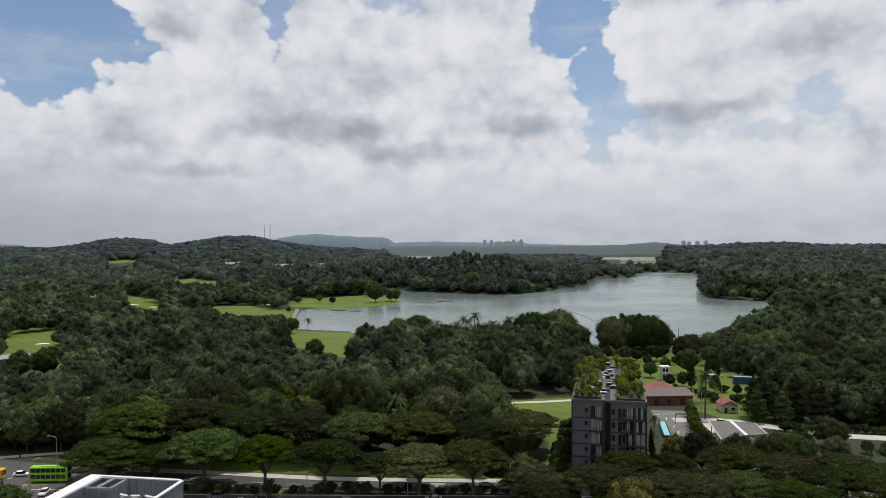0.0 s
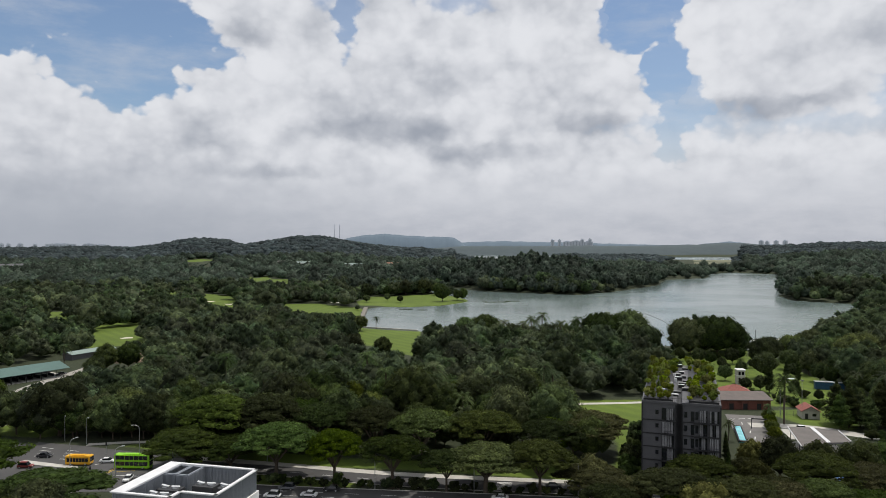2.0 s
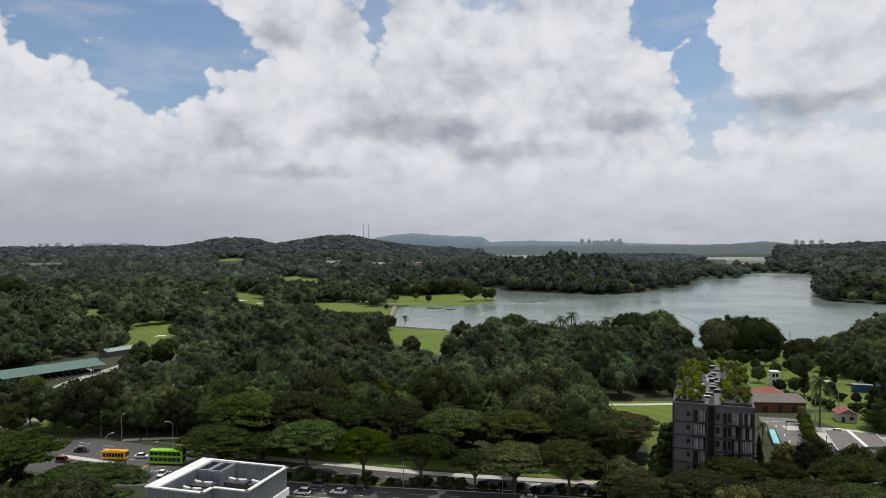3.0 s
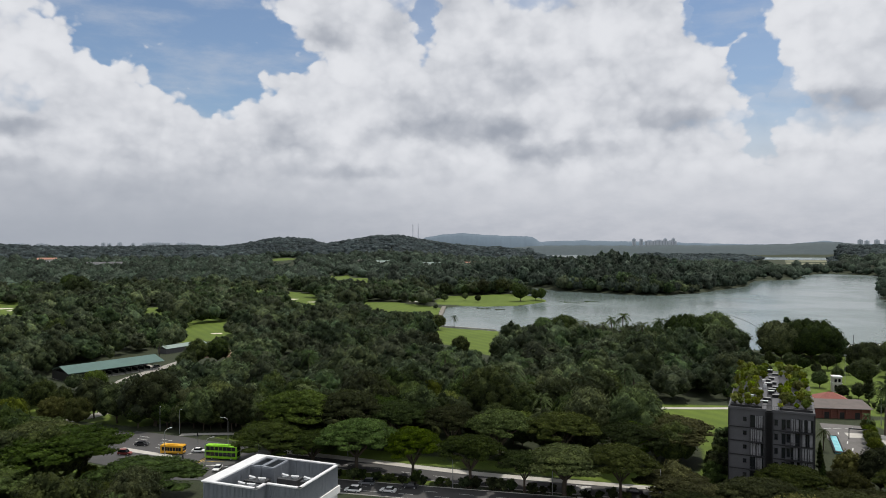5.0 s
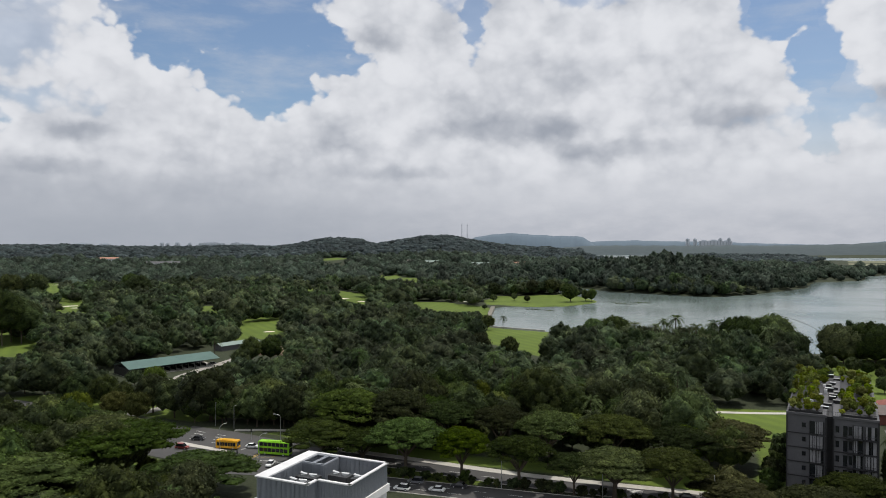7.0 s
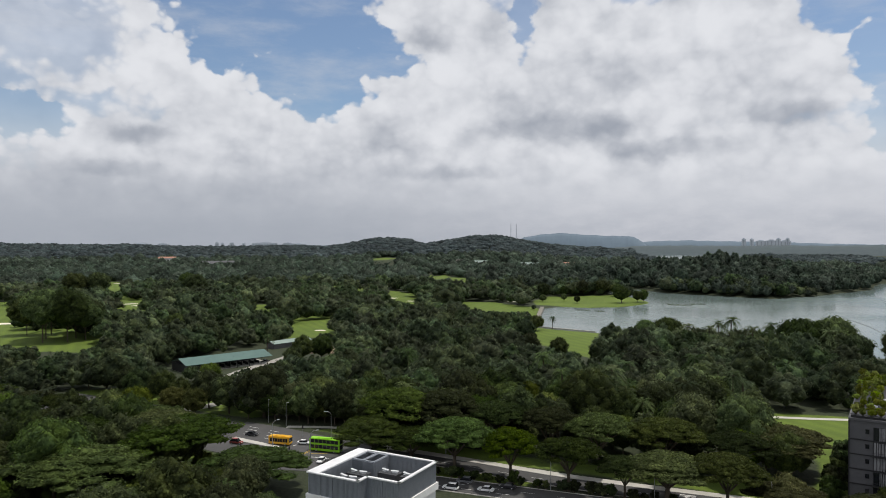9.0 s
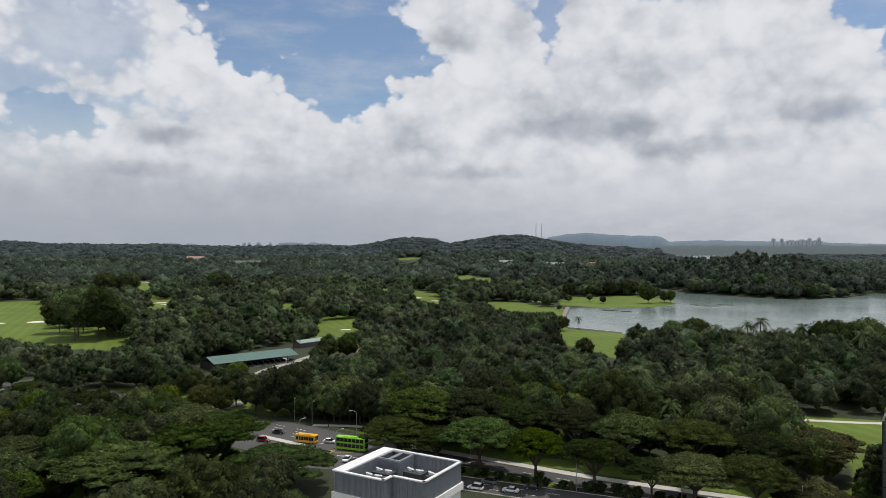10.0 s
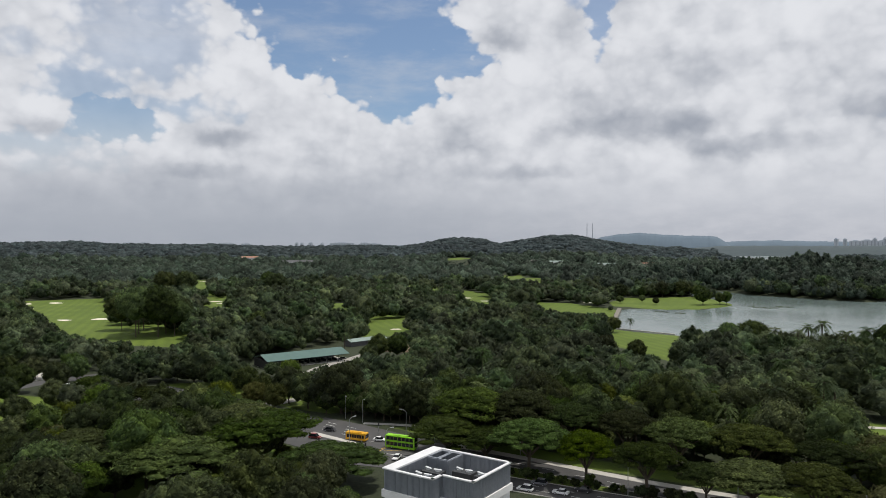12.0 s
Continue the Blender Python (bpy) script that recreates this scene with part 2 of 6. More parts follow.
def build_ground(k):
    where = k.add("ShaderNodeTexCoord").outputs["Object"]
    lawn = k.add("ShaderNodeAttribute", attribute_name="lawn").outputs["Fac"]
    broad = k.noise(where, 0.03, 4.0, 0.6)
    fine = k.noise(where, 0.9, 4.0, 0.7)
    strip = k.add("ShaderNodeTexWave", {"Vector": where, "Scale": 0.055, "Distortion": 1.0, "Detail": 1.0}, bands_direction="DIAGONAL").outputs["Fac"]
    grass = k.mix(k.ramp(k.math("ADD", k.math("MULTIPLY", broad, 0.6), k.math("MULTIPLY", fine, 0.4)), 0.35, 0.65), (0.080, 0.118, 0.018, 1), (0.118, 0.165, 0.027, 1))
    grass = k.mix(k.math("MULTIPLY", strip, 0.45), grass, (0.064, 0.094, 0.020, 1))
    earth = k.mix(k.ramp(fine, 0.3, 0.7), (0.024, 0.031, 0.017, 1), (0.044, 0.052, 0.028, 1))
    edge = k.ramp(k.math("ADD", lawn, k.math("MULTIPLY", k.math("SUBTRACT", fine, 0.5), 0.5)), 0.35, 0.65)
    bump = k.add("ShaderNodeBump", {"Height": fine, "Strength": 0.4, "Distance": 0.2}).outputs[0]
    return k.add("ShaderNodeBsdfPrincipled", {"Base Color": k.mix(edge, earth, grass), "Roughness": 0.9, "Specular IOR Level": 0.2, "Normal": bump}).outputs[0]


GROUND = material("grass_and_earth", build_ground)


def build_water(k):
    where = k.add("ShaderNodeTexCoord").outputs["Object"]
    swell = k.noise(k.vec("MULTIPLY", where, (0.5, 1.0, 1.0)), 0.25, 4.0, 0.6)
    calm = k.ramp(k.noise(where, 0.006, 3.0, 0.55), 0.42, 0.62)
    bump = k.add("ShaderNodeBump", {"Height": swell, "Strength": k.math("ADD", 0.10, k.math("MULTIPLY", calm, 0.30)), "Distance": 0.25}).outputs[0]
    return k.add("ShaderNodeBsdfPrincipled", {"Base Color": (0.115, 0.150, 0.142, 1), "Roughness": k.math("ADD", 0.16, k.math("MULTIPLY", calm, 0.12)), "IOR": 1.33, "Normal": bump}).outputs[0]


WATER = material("lake_water", build_water)

# ---- the lie of the land ----
LAKE = [(-120, 548), (-128, 590), (-147, 704), (-131, 728), (-103, 734), (-72, 747), (-48, 800), (-60, 860), (-95, 918), (-125, 1010), (-110, 1045), (-78, 1030),
        (-34, 971), (35, 938), (86, 918), (137, 971), (235, 1141), (278, 1299), (368, 1362), (420, 1535), (491, 1624), (557, 1535), (495, 1340), (337, 918),
        (330, 853), (386, 804), (300, 640), (191, 494), (160, 477), (101, 472), (6, 506), (-70, 531)]
FAR_LAKE = [(-190, 2800), (170, 2800), (215, 3600), (-230, 3650)]
FAR_LAKE_EAST = [(600, 2850), (690, 2660), (850, 2740), (1000, 3180), (660, 3250)]
LAWNS = {}   # open grass that no tree hides
LAWNS["lakeside"] = [(-124, 546), (-66, 528), (-52, 410), (-100, 455)]
LAWNS["spit"] = [(-168, 850), (-95, 880), (-56, 850), (-46, 803), (-74, 744), (-104, 732), (-160, 726), (-172, 790)]
LAWNS["meadow"] = [(28, 303), (60, 308), (60, 290), (54, 270), (38, 198), (27, 196), (34, 240), (33, 256), (28, 280), (20, 293)]
LAWNS["gap"] = [(96, 430), (140, 425), (150, 400), (150, 345), (146, 326), (140, 300), (120, 300), (106, 330), (100, 380)]
LAWNS["club"] = [(100, 290), (140, 300), (130, 274), (124, 264), (110, 262)]
LAWNS["hillside"] = [(-830, 1700), (-775, 1725), (-760, 1790), (-825, 1770)]
LAWNS["green_mid"] = [(-310, 494), (-292, 531), (-263, 485), (-250, 429), (-268, 429)]
LAWNS["fairway_b"] = [(-385, 836), (-344, 828), (-281, 710), (-278, 676), (-323, 722)]
LAWNS["fairway_c"] = [(-244, 728), (-205, 741), (-158, 692), (-138, 645), (-185, 650), (-226, 681)]
LAWNS["fairway_e"] = [(-465, 1224), (-481, 1362), (-413, 1189), (-411, 1097)]
LAWNS["fairway_f"] = [(-379, 1097), (-392, 1206), (-345, 1083)]
LAWNS["fairway_h"] = [(-526, 949), (-497, 928), (-439, 820), (-462, 836)]
LAWNS["fairway_i"] = [(-491, 960), (-452, 928), (-404, 820), (-435, 853)]
LAWNS["fairway_west"] = [(-763, 493), (-714, 567), (-616, 498), (-497, 398), (-473, 340), (-592, 409)]
LAWNS["fairway_north"] = [(-929, 894), (-865, 888), (-713, 736), (-708, 702), (-782, 754)]
LAWNS["fairway_tee"] = [(-619, 631), (-579, 623), (-497, 536), (-518, 526)]
LAWNS["fairway_low"] = [(-483, 349), (-482, 380), (-413, 383), (-359, 351), (-365, 325), (-420, 333)]
LAWNS["green_near"] = [(-313, 492), (-299, 546), (-258, 473), (-261, 426)]
LAWNS["green_small"] = [(-336, 428), (-320, 429), (-299, 398), (-312, 398)]
LAWNS["lawn_west"] = [(-320, 189), (-293, 197), (-253, 172), (-234, 154), (-254, 150)]
LAWNS["lawn_patch"] = [(-245, 188), (-229, 188), (-222, 181), (-233, 179)]
LAWNS["fairway_q"] = [(-439, 619), (-420, 628), (-385, 577), (-395, 561)]
LAWNS["fairway_s"] = [(-507, 1323), (-468, 1267), (-419, 1122), (-438, 1131)]
LAWNS["fairway_t"] = [(-441, 1256), (-385, 1218), (-343, 1071), (-383, 1103)]
GRASS = {}   # more grass, half hidden
GRASS["meadow_d"] = [(-198, 640), (-145, 635), (-128, 582), (-155, 559), (-183, 591)]
GRASS["shore"] = [(-150, 700), (-126, 600), (-150, 590), (-230, 640), (-260, 720), (-200, 730)]
GRASS["west"] = [(-760, 430), (-700, 600), (-560, 640), (-380, 420), (-330, 330), (-460, 300)]
GRASS["north"] = [(-950, 900), (-840, 920), (-480, 560), (-520, 500), (-700, 680)]
GRASS["centre"] = [(-560, 1000), (-240, 740), (-130, 620), (-260, 420), (-330, 430), (-420, 640)]
GRASS["behind_house"] = [(90, 440), (160, 472), (150, 400), (120, 300), (80, 300), (84, 340)]
GRASS["roadside"] = [(-262, 240), (-160, 226), (-150, 236), (-240, 262)]
GRASS["verge"] = [(-134, 222), (-118, 217), (-100, 210.5), (-96, 211), (60, 207), (60, 212), (-90, 219), (-112, 224)]
GRASS["median"] = [(-98, 198), (160, 192), (160, 186), (-98, 191)]
GRASS["footpath_edge"] = [(-92, 214), (-60, 206), (-30, 202.5), (60, 200), (60, 208), (-90, 216)]
GRASS["kerbside"] = [(-262, 210), (-160, 188), (-128, 178), (-140, 120), (-250, 130), (-330, 180)]
HILLS = [  # compass, distance, half width across, half width along, height
    (-4, 1180, 190, 150, 29), (2.5, 1350, 160, 160, 2), (-33, 900, 180, 260, 16)]
SKYLINE = [(-60, -0.15), (-40, -0.15), (-32, -0.15), (-29, -0.16), (-25, 0.0), (-21, -0.12), (-19, -0.15), (-17.4, -0.05), (-16.6, -0.14), (-14.5, -0.22), (-12, -0.33), (-8, -0.33), (-3.6, -0.36),
           (2.0, -0.36), (4.0, -0.40), (5, -0.55), (8.4, -0.5), (11.1, -0.25), (13.7, 0.2), (15.5, 0.52), (17.2, 0.48), (20, 0.0), (21.3, -0.2), (22.6, 0.2), (24.4, 0.32),
           (25.8, 0.22), (26.5, 0.0), (29, -0.45), (32.5, -0.35), (36, -0.45), (41.3, -0.4), (44, -0.25), (47.5, -0.3), (51, -0.2), (53.5, 0.0), (57.5, -0.13), (70, -0.2)]


def spot(compass, r):
    return -r * math.sin(radians(compass)), r * math.cos(radians(compass))


def signed_gap(x, y, poly):
    """Distance in metres to a polygon's rim, negative inside."""
    x, y = np.asarray(x, float), np.asarray(y, float)
    best, inside = np.full(x.shape, 1e9), np.zeros(x.shape, bool)
    for (ax, ay), (bx, by) in zip(poly, poly[1:] + poly[:1]):
        dx, dy = bx - ax, by - ay
        t = np.clip(((x - ax) * dx + (y - ay) * dy) / (dx * dx + dy * dy), 0, 1)
        best = np.minimum(best, np.hypot(x - ax - t * dx, y - ay - t * dy))
        crosses = ((ay > y) != (by > y)) & (x < (bx - ax) * (y - ay) / (by - ay + 1e-12) + ax)
        inside ^= crosses
    return np.where(inside, -best, best)


def wavy(x, y, size, seed):
    """A cheap smooth noise from crossed sines, about -1 to 1."""
    a = np.sin(x / size + 1.7 * np.sin(y / size * 0.7 + seed) + seed * 2.1)
    b = np.sin(y / size * 1.2 + 1.3 * np.sin(x / size * 0.8 + seed * 1.3) + seed)
    return (a + b) / 2


def land(x, y):
    x, y = np.asarray(x, float), np.asarray(y, float)
    r = np.hypot(x, y)
    bearing = np.degrees(np.arctan2(-x, y))
    ridge = np.interp(bearing, [-17.7, -17.3, 4.0, 4.6], [2700, 3900, 3900, 2700])   # beyond the far water the land rises farther off
    crest = EYE + np.tan(np.radians(np.interp(bearing, [p[0] for p in SKYLINE], [p[1] for p in SKYLINE]))) * ridge - np.where(ridge > 2750, 30, 15)
    start = np.interp(bearing, [-24, -17.7, -17.3, 4.0, 4.6, 20], [950, 1500, 3350, 3400, 1600, 1500])
    t = np.clip((r - start) / (ridge - start), 0, 1)
    z = crest * t * t * (3 - 2 * t)
    for compass, d, wide, deep, high in HILLS:
        cx, cy = spot(compass, d)
        ux, uy = cx / d, cy / d
        along, across = (x - cx) * ux + (y - cy) * uy, (x - cx) * uy - (y - cy) * ux
        z = z + high * np.exp(-(along / deep) ** 2 - (across / wide) ** 2)
    z = z + np.clip((r - 420) / 300, 0, 1) * (1.3 * wavy(x, y, 55, 1) + 1.0)
    for poly in (LAKE, FAR_LAKE, FAR_LAKE_EAST):
        shore = signed_gap(x, y, poly) + 3.0 * wavy(x, y, 9, 4)
        z = np.minimum(z, np.clip(shore * 0.16 - 0.9, -4, 200))
    return z


WATER_LEVEL = -0.9


def mesh_object(name, verts, faces, mats, parent=None, tone=None, smooth=False):
    """One mesh object from arrays; faces may be one array of equal polygons."""
    me = bpy.data.meshes.new(name)
    verts, faces = np.asarray(verts, np.float32), np.asarray(faces, np.int32)
    count, sides = faces.shape
    me.vertices.add(len(verts))
    me.vertices.foreach_set("co", verts.ravel())
    me.loops.add(count * sides)
    me.loops.foreach_set("vertex_index", faces.ravel())
    me.polygons.add(count)
    me.polygons.foreach_set("loop_start", np.arange(0, count * sides, sides, dtype=np.int32))
    me.polygons.foreach_set("use_smooth", np.full(count, smooth))
    for m in mats if isinstance(mats, (list, tuple)) else [mats]:
        me.materials.append(m)
    if tone is not None:
        me.attributes.new("tone", "FLOAT", "FACE").data.foreach_set("value", np.asarray(tone, np.float32))
    me.update()
    ob = new(name, me)
    ob.parent = parent
    return ob


def build_land():
    ang = np.radians(np.concatenate([np.arange(-180, -44, 4.0), np.arange(-44, 70, 0.3), np.arange(70, 180, 4.0)]))
    rad = np.concatenate([[0.005], np.arange(20, 200, 15.0), 200 * 1.015 ** np.arange(0, 216)])
    rad = np.append(rad[rad < 4800], 4850)
    a, r = np.meshgrid(ang, rad, indexing="ij")
    x, y = -r * np.sin(a), r * np.cos(a)
    z = land(x, y)
    na, nr = a.shape
    i, j = np.meshgrid(np.arange(na), np.arange(nr - 1), indexing="ij")
    i2 = (i + 1) % na
    quads = np.stack([i * nr + j, i * nr + j + 1, i2 * nr + j + 1, i2 * nr + j], -1).reshape(-1, 4)[:, ::-1]
    ob = mesh_object("ground", np.stack([x, y, z], -1).reshape(-1, 3), quads, GROUND, smooth=True)
    mask = np.zeros(x.shape)
    for poly in [*LAWNS.values(), *GRASS.values()]:
        mask = np.maximum(mask, np.clip(0.5 - (signed_gap(x, y, poly) + 2.5 * wavy(x, y, 14, 2)) / 8, 0, 1))
    ob.data.attributes.new("lawn", "FLOAT", "POINT").data.foreach_set("value", mask.ravel().astype(np.float32))
    tagged(ob, "mown lawns, golf fairways and dark wooded ground", "ground", kind="structure")


build_land()


def water_sheet(name, poly, label):
    xs, ys = [p[0] for p in poly], [p[1] for p in poly]
    x0, x1, y0, y1 = min(xs) - 30, max(xs) + 30, min(ys) - 30, max(ys) + 30
    ob = mesh_object(name, [(x0, y0, WATER_LEVEL), (x1, y0, WATER_LEVEL), (x1, y1, WATER_LEVEL), (x0, y1, WATER_LEVEL)], [(0, 1, 2, 3)], WATER)
    tagged(ob, label, "lake", kind="structure")


water_sheet("water_reservoir", LAKE, "calm grey-green reservoir water with pale sky sheen")
water_sheet("water_far_reservoir", FAR_LAKE, "pale strip of distant reservoir water")
water_sheet("water_far_reservoir_east", FAR_LAKE_EAST, "pale strip of distant water behind a grassy bank")

# ---- trees ----
rng = np.random.default_rng(7)


def leaf_tris(centres, normals, size, rng, stray=0.22):
    """Ragged three-cornered sprays for trees farther off."""
    m = len(centres)
    nrm = normals + rng.normal(0, stray, (m, 3))
    nrm /= np.linalg.norm(nrm, axis=1, keepdims=True) + 1e-9
    side = np.cross(nrm, rng.normal(0, 1, (m, 3)))
    side /= np.linalg.norm(side, axis=1, keepdims=True) + 1e-9
    up = np.cross(nrm, side)
    s = size * rng.uniform(0.65, 1.3, (m, 1))
    v = np.stack([centres + up * s * 0.75, centres + side * s * 0.6 - up * s * 0.45, centres - side * s * 0.6 - up * s * 0.45], 1)
    return v.reshape(-1, 3), np.arange(m * 3).reshape(-1, 3)


def halved(shape):
    """The same faces as triangles."""
    v, f = shape
    return v, np.concatenate([f[:, [0, 1, 2]], f[:, [0, 2, 3]]])


def shell(centre, radii, m, rng, low=-0.35):
    """Points and outward normals on the upper part of an ellipsoid."""
    d = rng.normal(0, 1, (m * 3, 3))
    d /= np.linalg.norm(d, axis=1, keepdims=True)
    d = d[d[:, 2] > low][:m]
    radii = np.asarray(radii)
    pts = np.asarray(centre) + d * radii * rng.uniform(0.82, 1.06, (len(d), 1))
    nrm = d / radii
    return pts, nrm / np.linalg.norm(nrm, axis=1, keepdims=True)


def ball(centre, radii, rings=4, seg=7):
    """A coarse closed ellipsoid of quads, the dark inside of a crown."""
    th, ph = np.linspace(0.12, math.pi - 0.12, rings + 1), np.arange(seg) * 2 * math.pi / seg
    v = np.array([[math.sin(a) * math.cos(b), math.sin(a) * math.sin(b), math.cos(a)] for a in th for b in ph]) * radii + centre
    f = [[i * seg + j, (i + 1) * seg + j, (i + 1) * seg + (j + 1) % seg, i * seg + (j + 1) % seg] for i in range(rings) for j in range(seg)]
    return v, np.array(f)


def merged(pieces):
    verts, faces, base = [], [], 0
    for v, f in pieces:
        verts.append(v)
        faces.append(np.asarray(f) + base)
        base += len(v)
    return np.concatenate(verts), np.concatenate(faces)


def tube(points, radii, seg=6):
    """A tapered limb through points."""
    pts = np.asarray(points, float)
    v = []
    for i, p in enumerate(pts):
        t = pts[min(i + 1, len(pts) - 1)] - pts[max(i - 1, 0)]
        t /= np.linalg.norm(t) + 1e-9
        a = np.cross(t, (0.3, 1, 0.1))
        a /= np.linalg.norm(a)
        b = np.cross(t, a)
        v += [p + radii[i] * (math.cos(q) * a + math.sin(q) * b) for q in np.arange(seg) * 2 * math.pi / seg]
    f = [[i * seg + j, i * seg + (j + 1) % seg, (i + 1) * seg + (j + 1) % seg, (i + 1) * seg + j] for i in range(len(pts) - 1) for j in range(seg)]
    return np.array(v), np.array(f)


def rain_tree_shape(rng, wide, high, leaves=6600):
    """Umbrella crown of many flat pads over a short forked trunk."""
    wood, green = [], []
    fork = high * rng.uniform(0.28, 0.36)
    wood.append(tube([(0, 0, -0.3), (0.1, 0, fork * 0.5), (0, 0.1, fork)], [0.55, 0.42, 0.40], 8))
    pads = []
    lean = rng.uniform(0, 6.28)
    for i in range(72):
        a = i * 2.4 + rng.uniform(-0.3, 0.3)
        rim = 1.0 + 0.14 * math.sin(2 * a + lean) + 0.08 * math.sin(5 * a + lean * 2)
        r = wide / 2 * math.sqrt((i + 0.5) / 72) * rng.uniform(0.86, 1.0)
        z = high * (0.95 - 0.31 * (2 * r / wide) ** 2.4) + rng.uniform(-0.3, 0.25)
        pads.append((r * rim * math.cos(a), r * rim * math.sin(a), z, wide * rng.uniform(0.085, 0.13)))
    for i in range(7):
        a = i * 0.9 + rng.uniform(-0.2, 0.2)
        r = wide * 0.36
        tip = (r * math.cos(a), r * math.sin(a), high * 0.74)
        mid = (tip[0] * 0.45, tip[1] * 0.45, fork + (tip[2] - fork) * 0.62)
        wood.append(tube([(0, 0, fork - 0.2), mid, tip], [0.28, 0.18, 0.06], 5))
    green.append(halved(ball((0, 0, high * 0.80), (wide * 0.40, wide * 0.40, high * 0.09), 4, 12)))
    for x, y, z, r in pads:
        p, nr = shell((x, y, z), (r, r, r * 0.36), leaves // 72, rng, -0.2)
        green.append(leaf_tris(p, nr, 0.36, rng, 0.42))
        green.append(halved(ball((x, y, z - r * 0.05), (r * 0.88, r * 0.88, r * 0.22), 2, 7)))
    return merged(wood), merged(green)


def broad_tree_shape(rng, wide, high, leaves=2300, lobes=26, size=0.48, bare=0.14, rings=2, seg=6, stray=0.44):
    """A full uneven crown: billowing lobes round a dark inside, over a straight trunk with limbs."""
    wood, green = [], []
    wood.append(tube([(0, 0, -0.3), (0.15, 0.1, high * bare), (0, 0, high * 0.7)], [0.38, 0.28, 0.10], 7))
    cz, rz = high * (1 + bare) / 2, high * (1 - bare) / 2
    lean, skew = rng.uniform(0, 6.28), rng.uniform(0.85, 1.15)
    green.append(halved(ball((0, 0, cz - rz * 0.05), (wide * 0.39, wide * 0.39, rz * 0.85), 4, 9)))
    for i in range(lobes):
        t = (i + 0.5) / lobes
        el = math.asin(1 - 1.65 * t)
        a = i * 2.4 + rng.uniform(-0.4, 0.4)
        k = rng.uniform(0.70, 0.80) * (1 + 0.10 * math.sin(2 * a + lean))
        c = np.array([wide / 2 * k * skew * math.cos(el) * math.cos(a), wide / 2 * k / skew * math.cos(el) * math.sin(a), cz + rz * k * math.sin(el)])
        r = wide * rng.uniform(0.15, 0.22)
        p, nr = shell(c, (r, r, r * 0.92), leaves // lobes, rng, -0.3)
        green += [leaf_tris(p, nr, size, rng, stray), halved(ball(c, (r * 0.86, r * 0.86, r * 0.79), rings, seg))]
        if i % 3 == 0:
            wood.append(tube([(0, 0, high * bare * rng.uniform(0.8, 1.2)), c * (0.5, 0.5, 1) - (0, 0, r), c], [0.14, 0.09, 0.04], 4))
    return merged(wood), merged(green)


def palm_shape(rng, high, fronds=32, reach=4.2, leaflets=10):
    """A ringed trunk under a head of feathered, drooping fronds."""
    wood = [tube([(0, 0, -0.3), (0.1, 0, high * 0.3), (0.05, 0.1, high * 0.7), (0, 0, high)], [0.34, 0.26, 0.25, 0.32], 7)]
    v, f = [], []
    for i in range(fronds):
        a, lift = i * 2.4, rng.uniform(-0.5, 1.25)
        d, s = np.array([math.cos(a), math.sin(a), 0]), np.array([-math.sin(a), math.cos(a), 0])
        length = reach * rng.uniform(0.85, 1.1)
        t = np.linspace(0.08, 1, leaflets + 1)
        out_, up_ = t * math.cos(lift * 0.75), t * math.sin(lift) - 0.75 * t ** 2
        spine = d[None] * (length * out_)[:, None] + np.array([0, 0, 1.0])[None] * (length * up_)[:, None] + np.array([0, 0, high])
        for j in range(leaflets):
            w = length * 0.15 * math.sin(math.pi * (0.18 + 0.78 * t[j]))
            for side in (-1, 1):
                tip = spine[j + 1] + s * side * w + np.array([0, 0, -0.35 * w]) + d * w * 0.55
                b = len(v)
                v += [spine[j], spine[j] * 0.1 + spine[j + 1] * 0.9, tip, spine[j] + (tip - spine[j]) * 0.75]
                f.append([b, b + 1, b + 2, b + 3])
    return merged(wood), (np.array(v), np.array(f))


def column_tree_shape(rng, wide, high, leaves=1500):
    """A narrow pointed evergreen."""
    wood = [tube([(0, 0, -0.3), (0, 0, high * 0.5), (0, 0, high * 0.9)], [0.25, 0.16, 0.05], 6)]
    green = []
    for i in range(14):
        t = i / 13
        r = wide / 2 * (1 - t) ** 0.6 * min(1, 0.5 + t * 4) + 0.25
        z = high * (0.14 + 0.82 * t)
        a = i * 2.4
        c = (0.3 * r * math.cos(a), 0.3 * r * math.sin(a), z)
        p, nr = shell(c, (r, r, high * 0.07), leaves // 14, rng, -0.8)
        green.append(leaf_tris(p, nr, min(0.45, wide * 0.11), rng, 0.35))
        green.append(halved(ball(c, (r * 0.75, r * 0.75, high * 0.05), 2, 6)))
    return merged(wood), merged(green)


def tree_thing(name, shape, leaf, label, category="tree"):
    root = new(name)
    wood, green = shape
    mesh_object("trunk", *wood, BARK, root, smooth=True)
    mesh_object("crown", *green, leaf, root, smooth=True)
    return tagged(root, label, category)


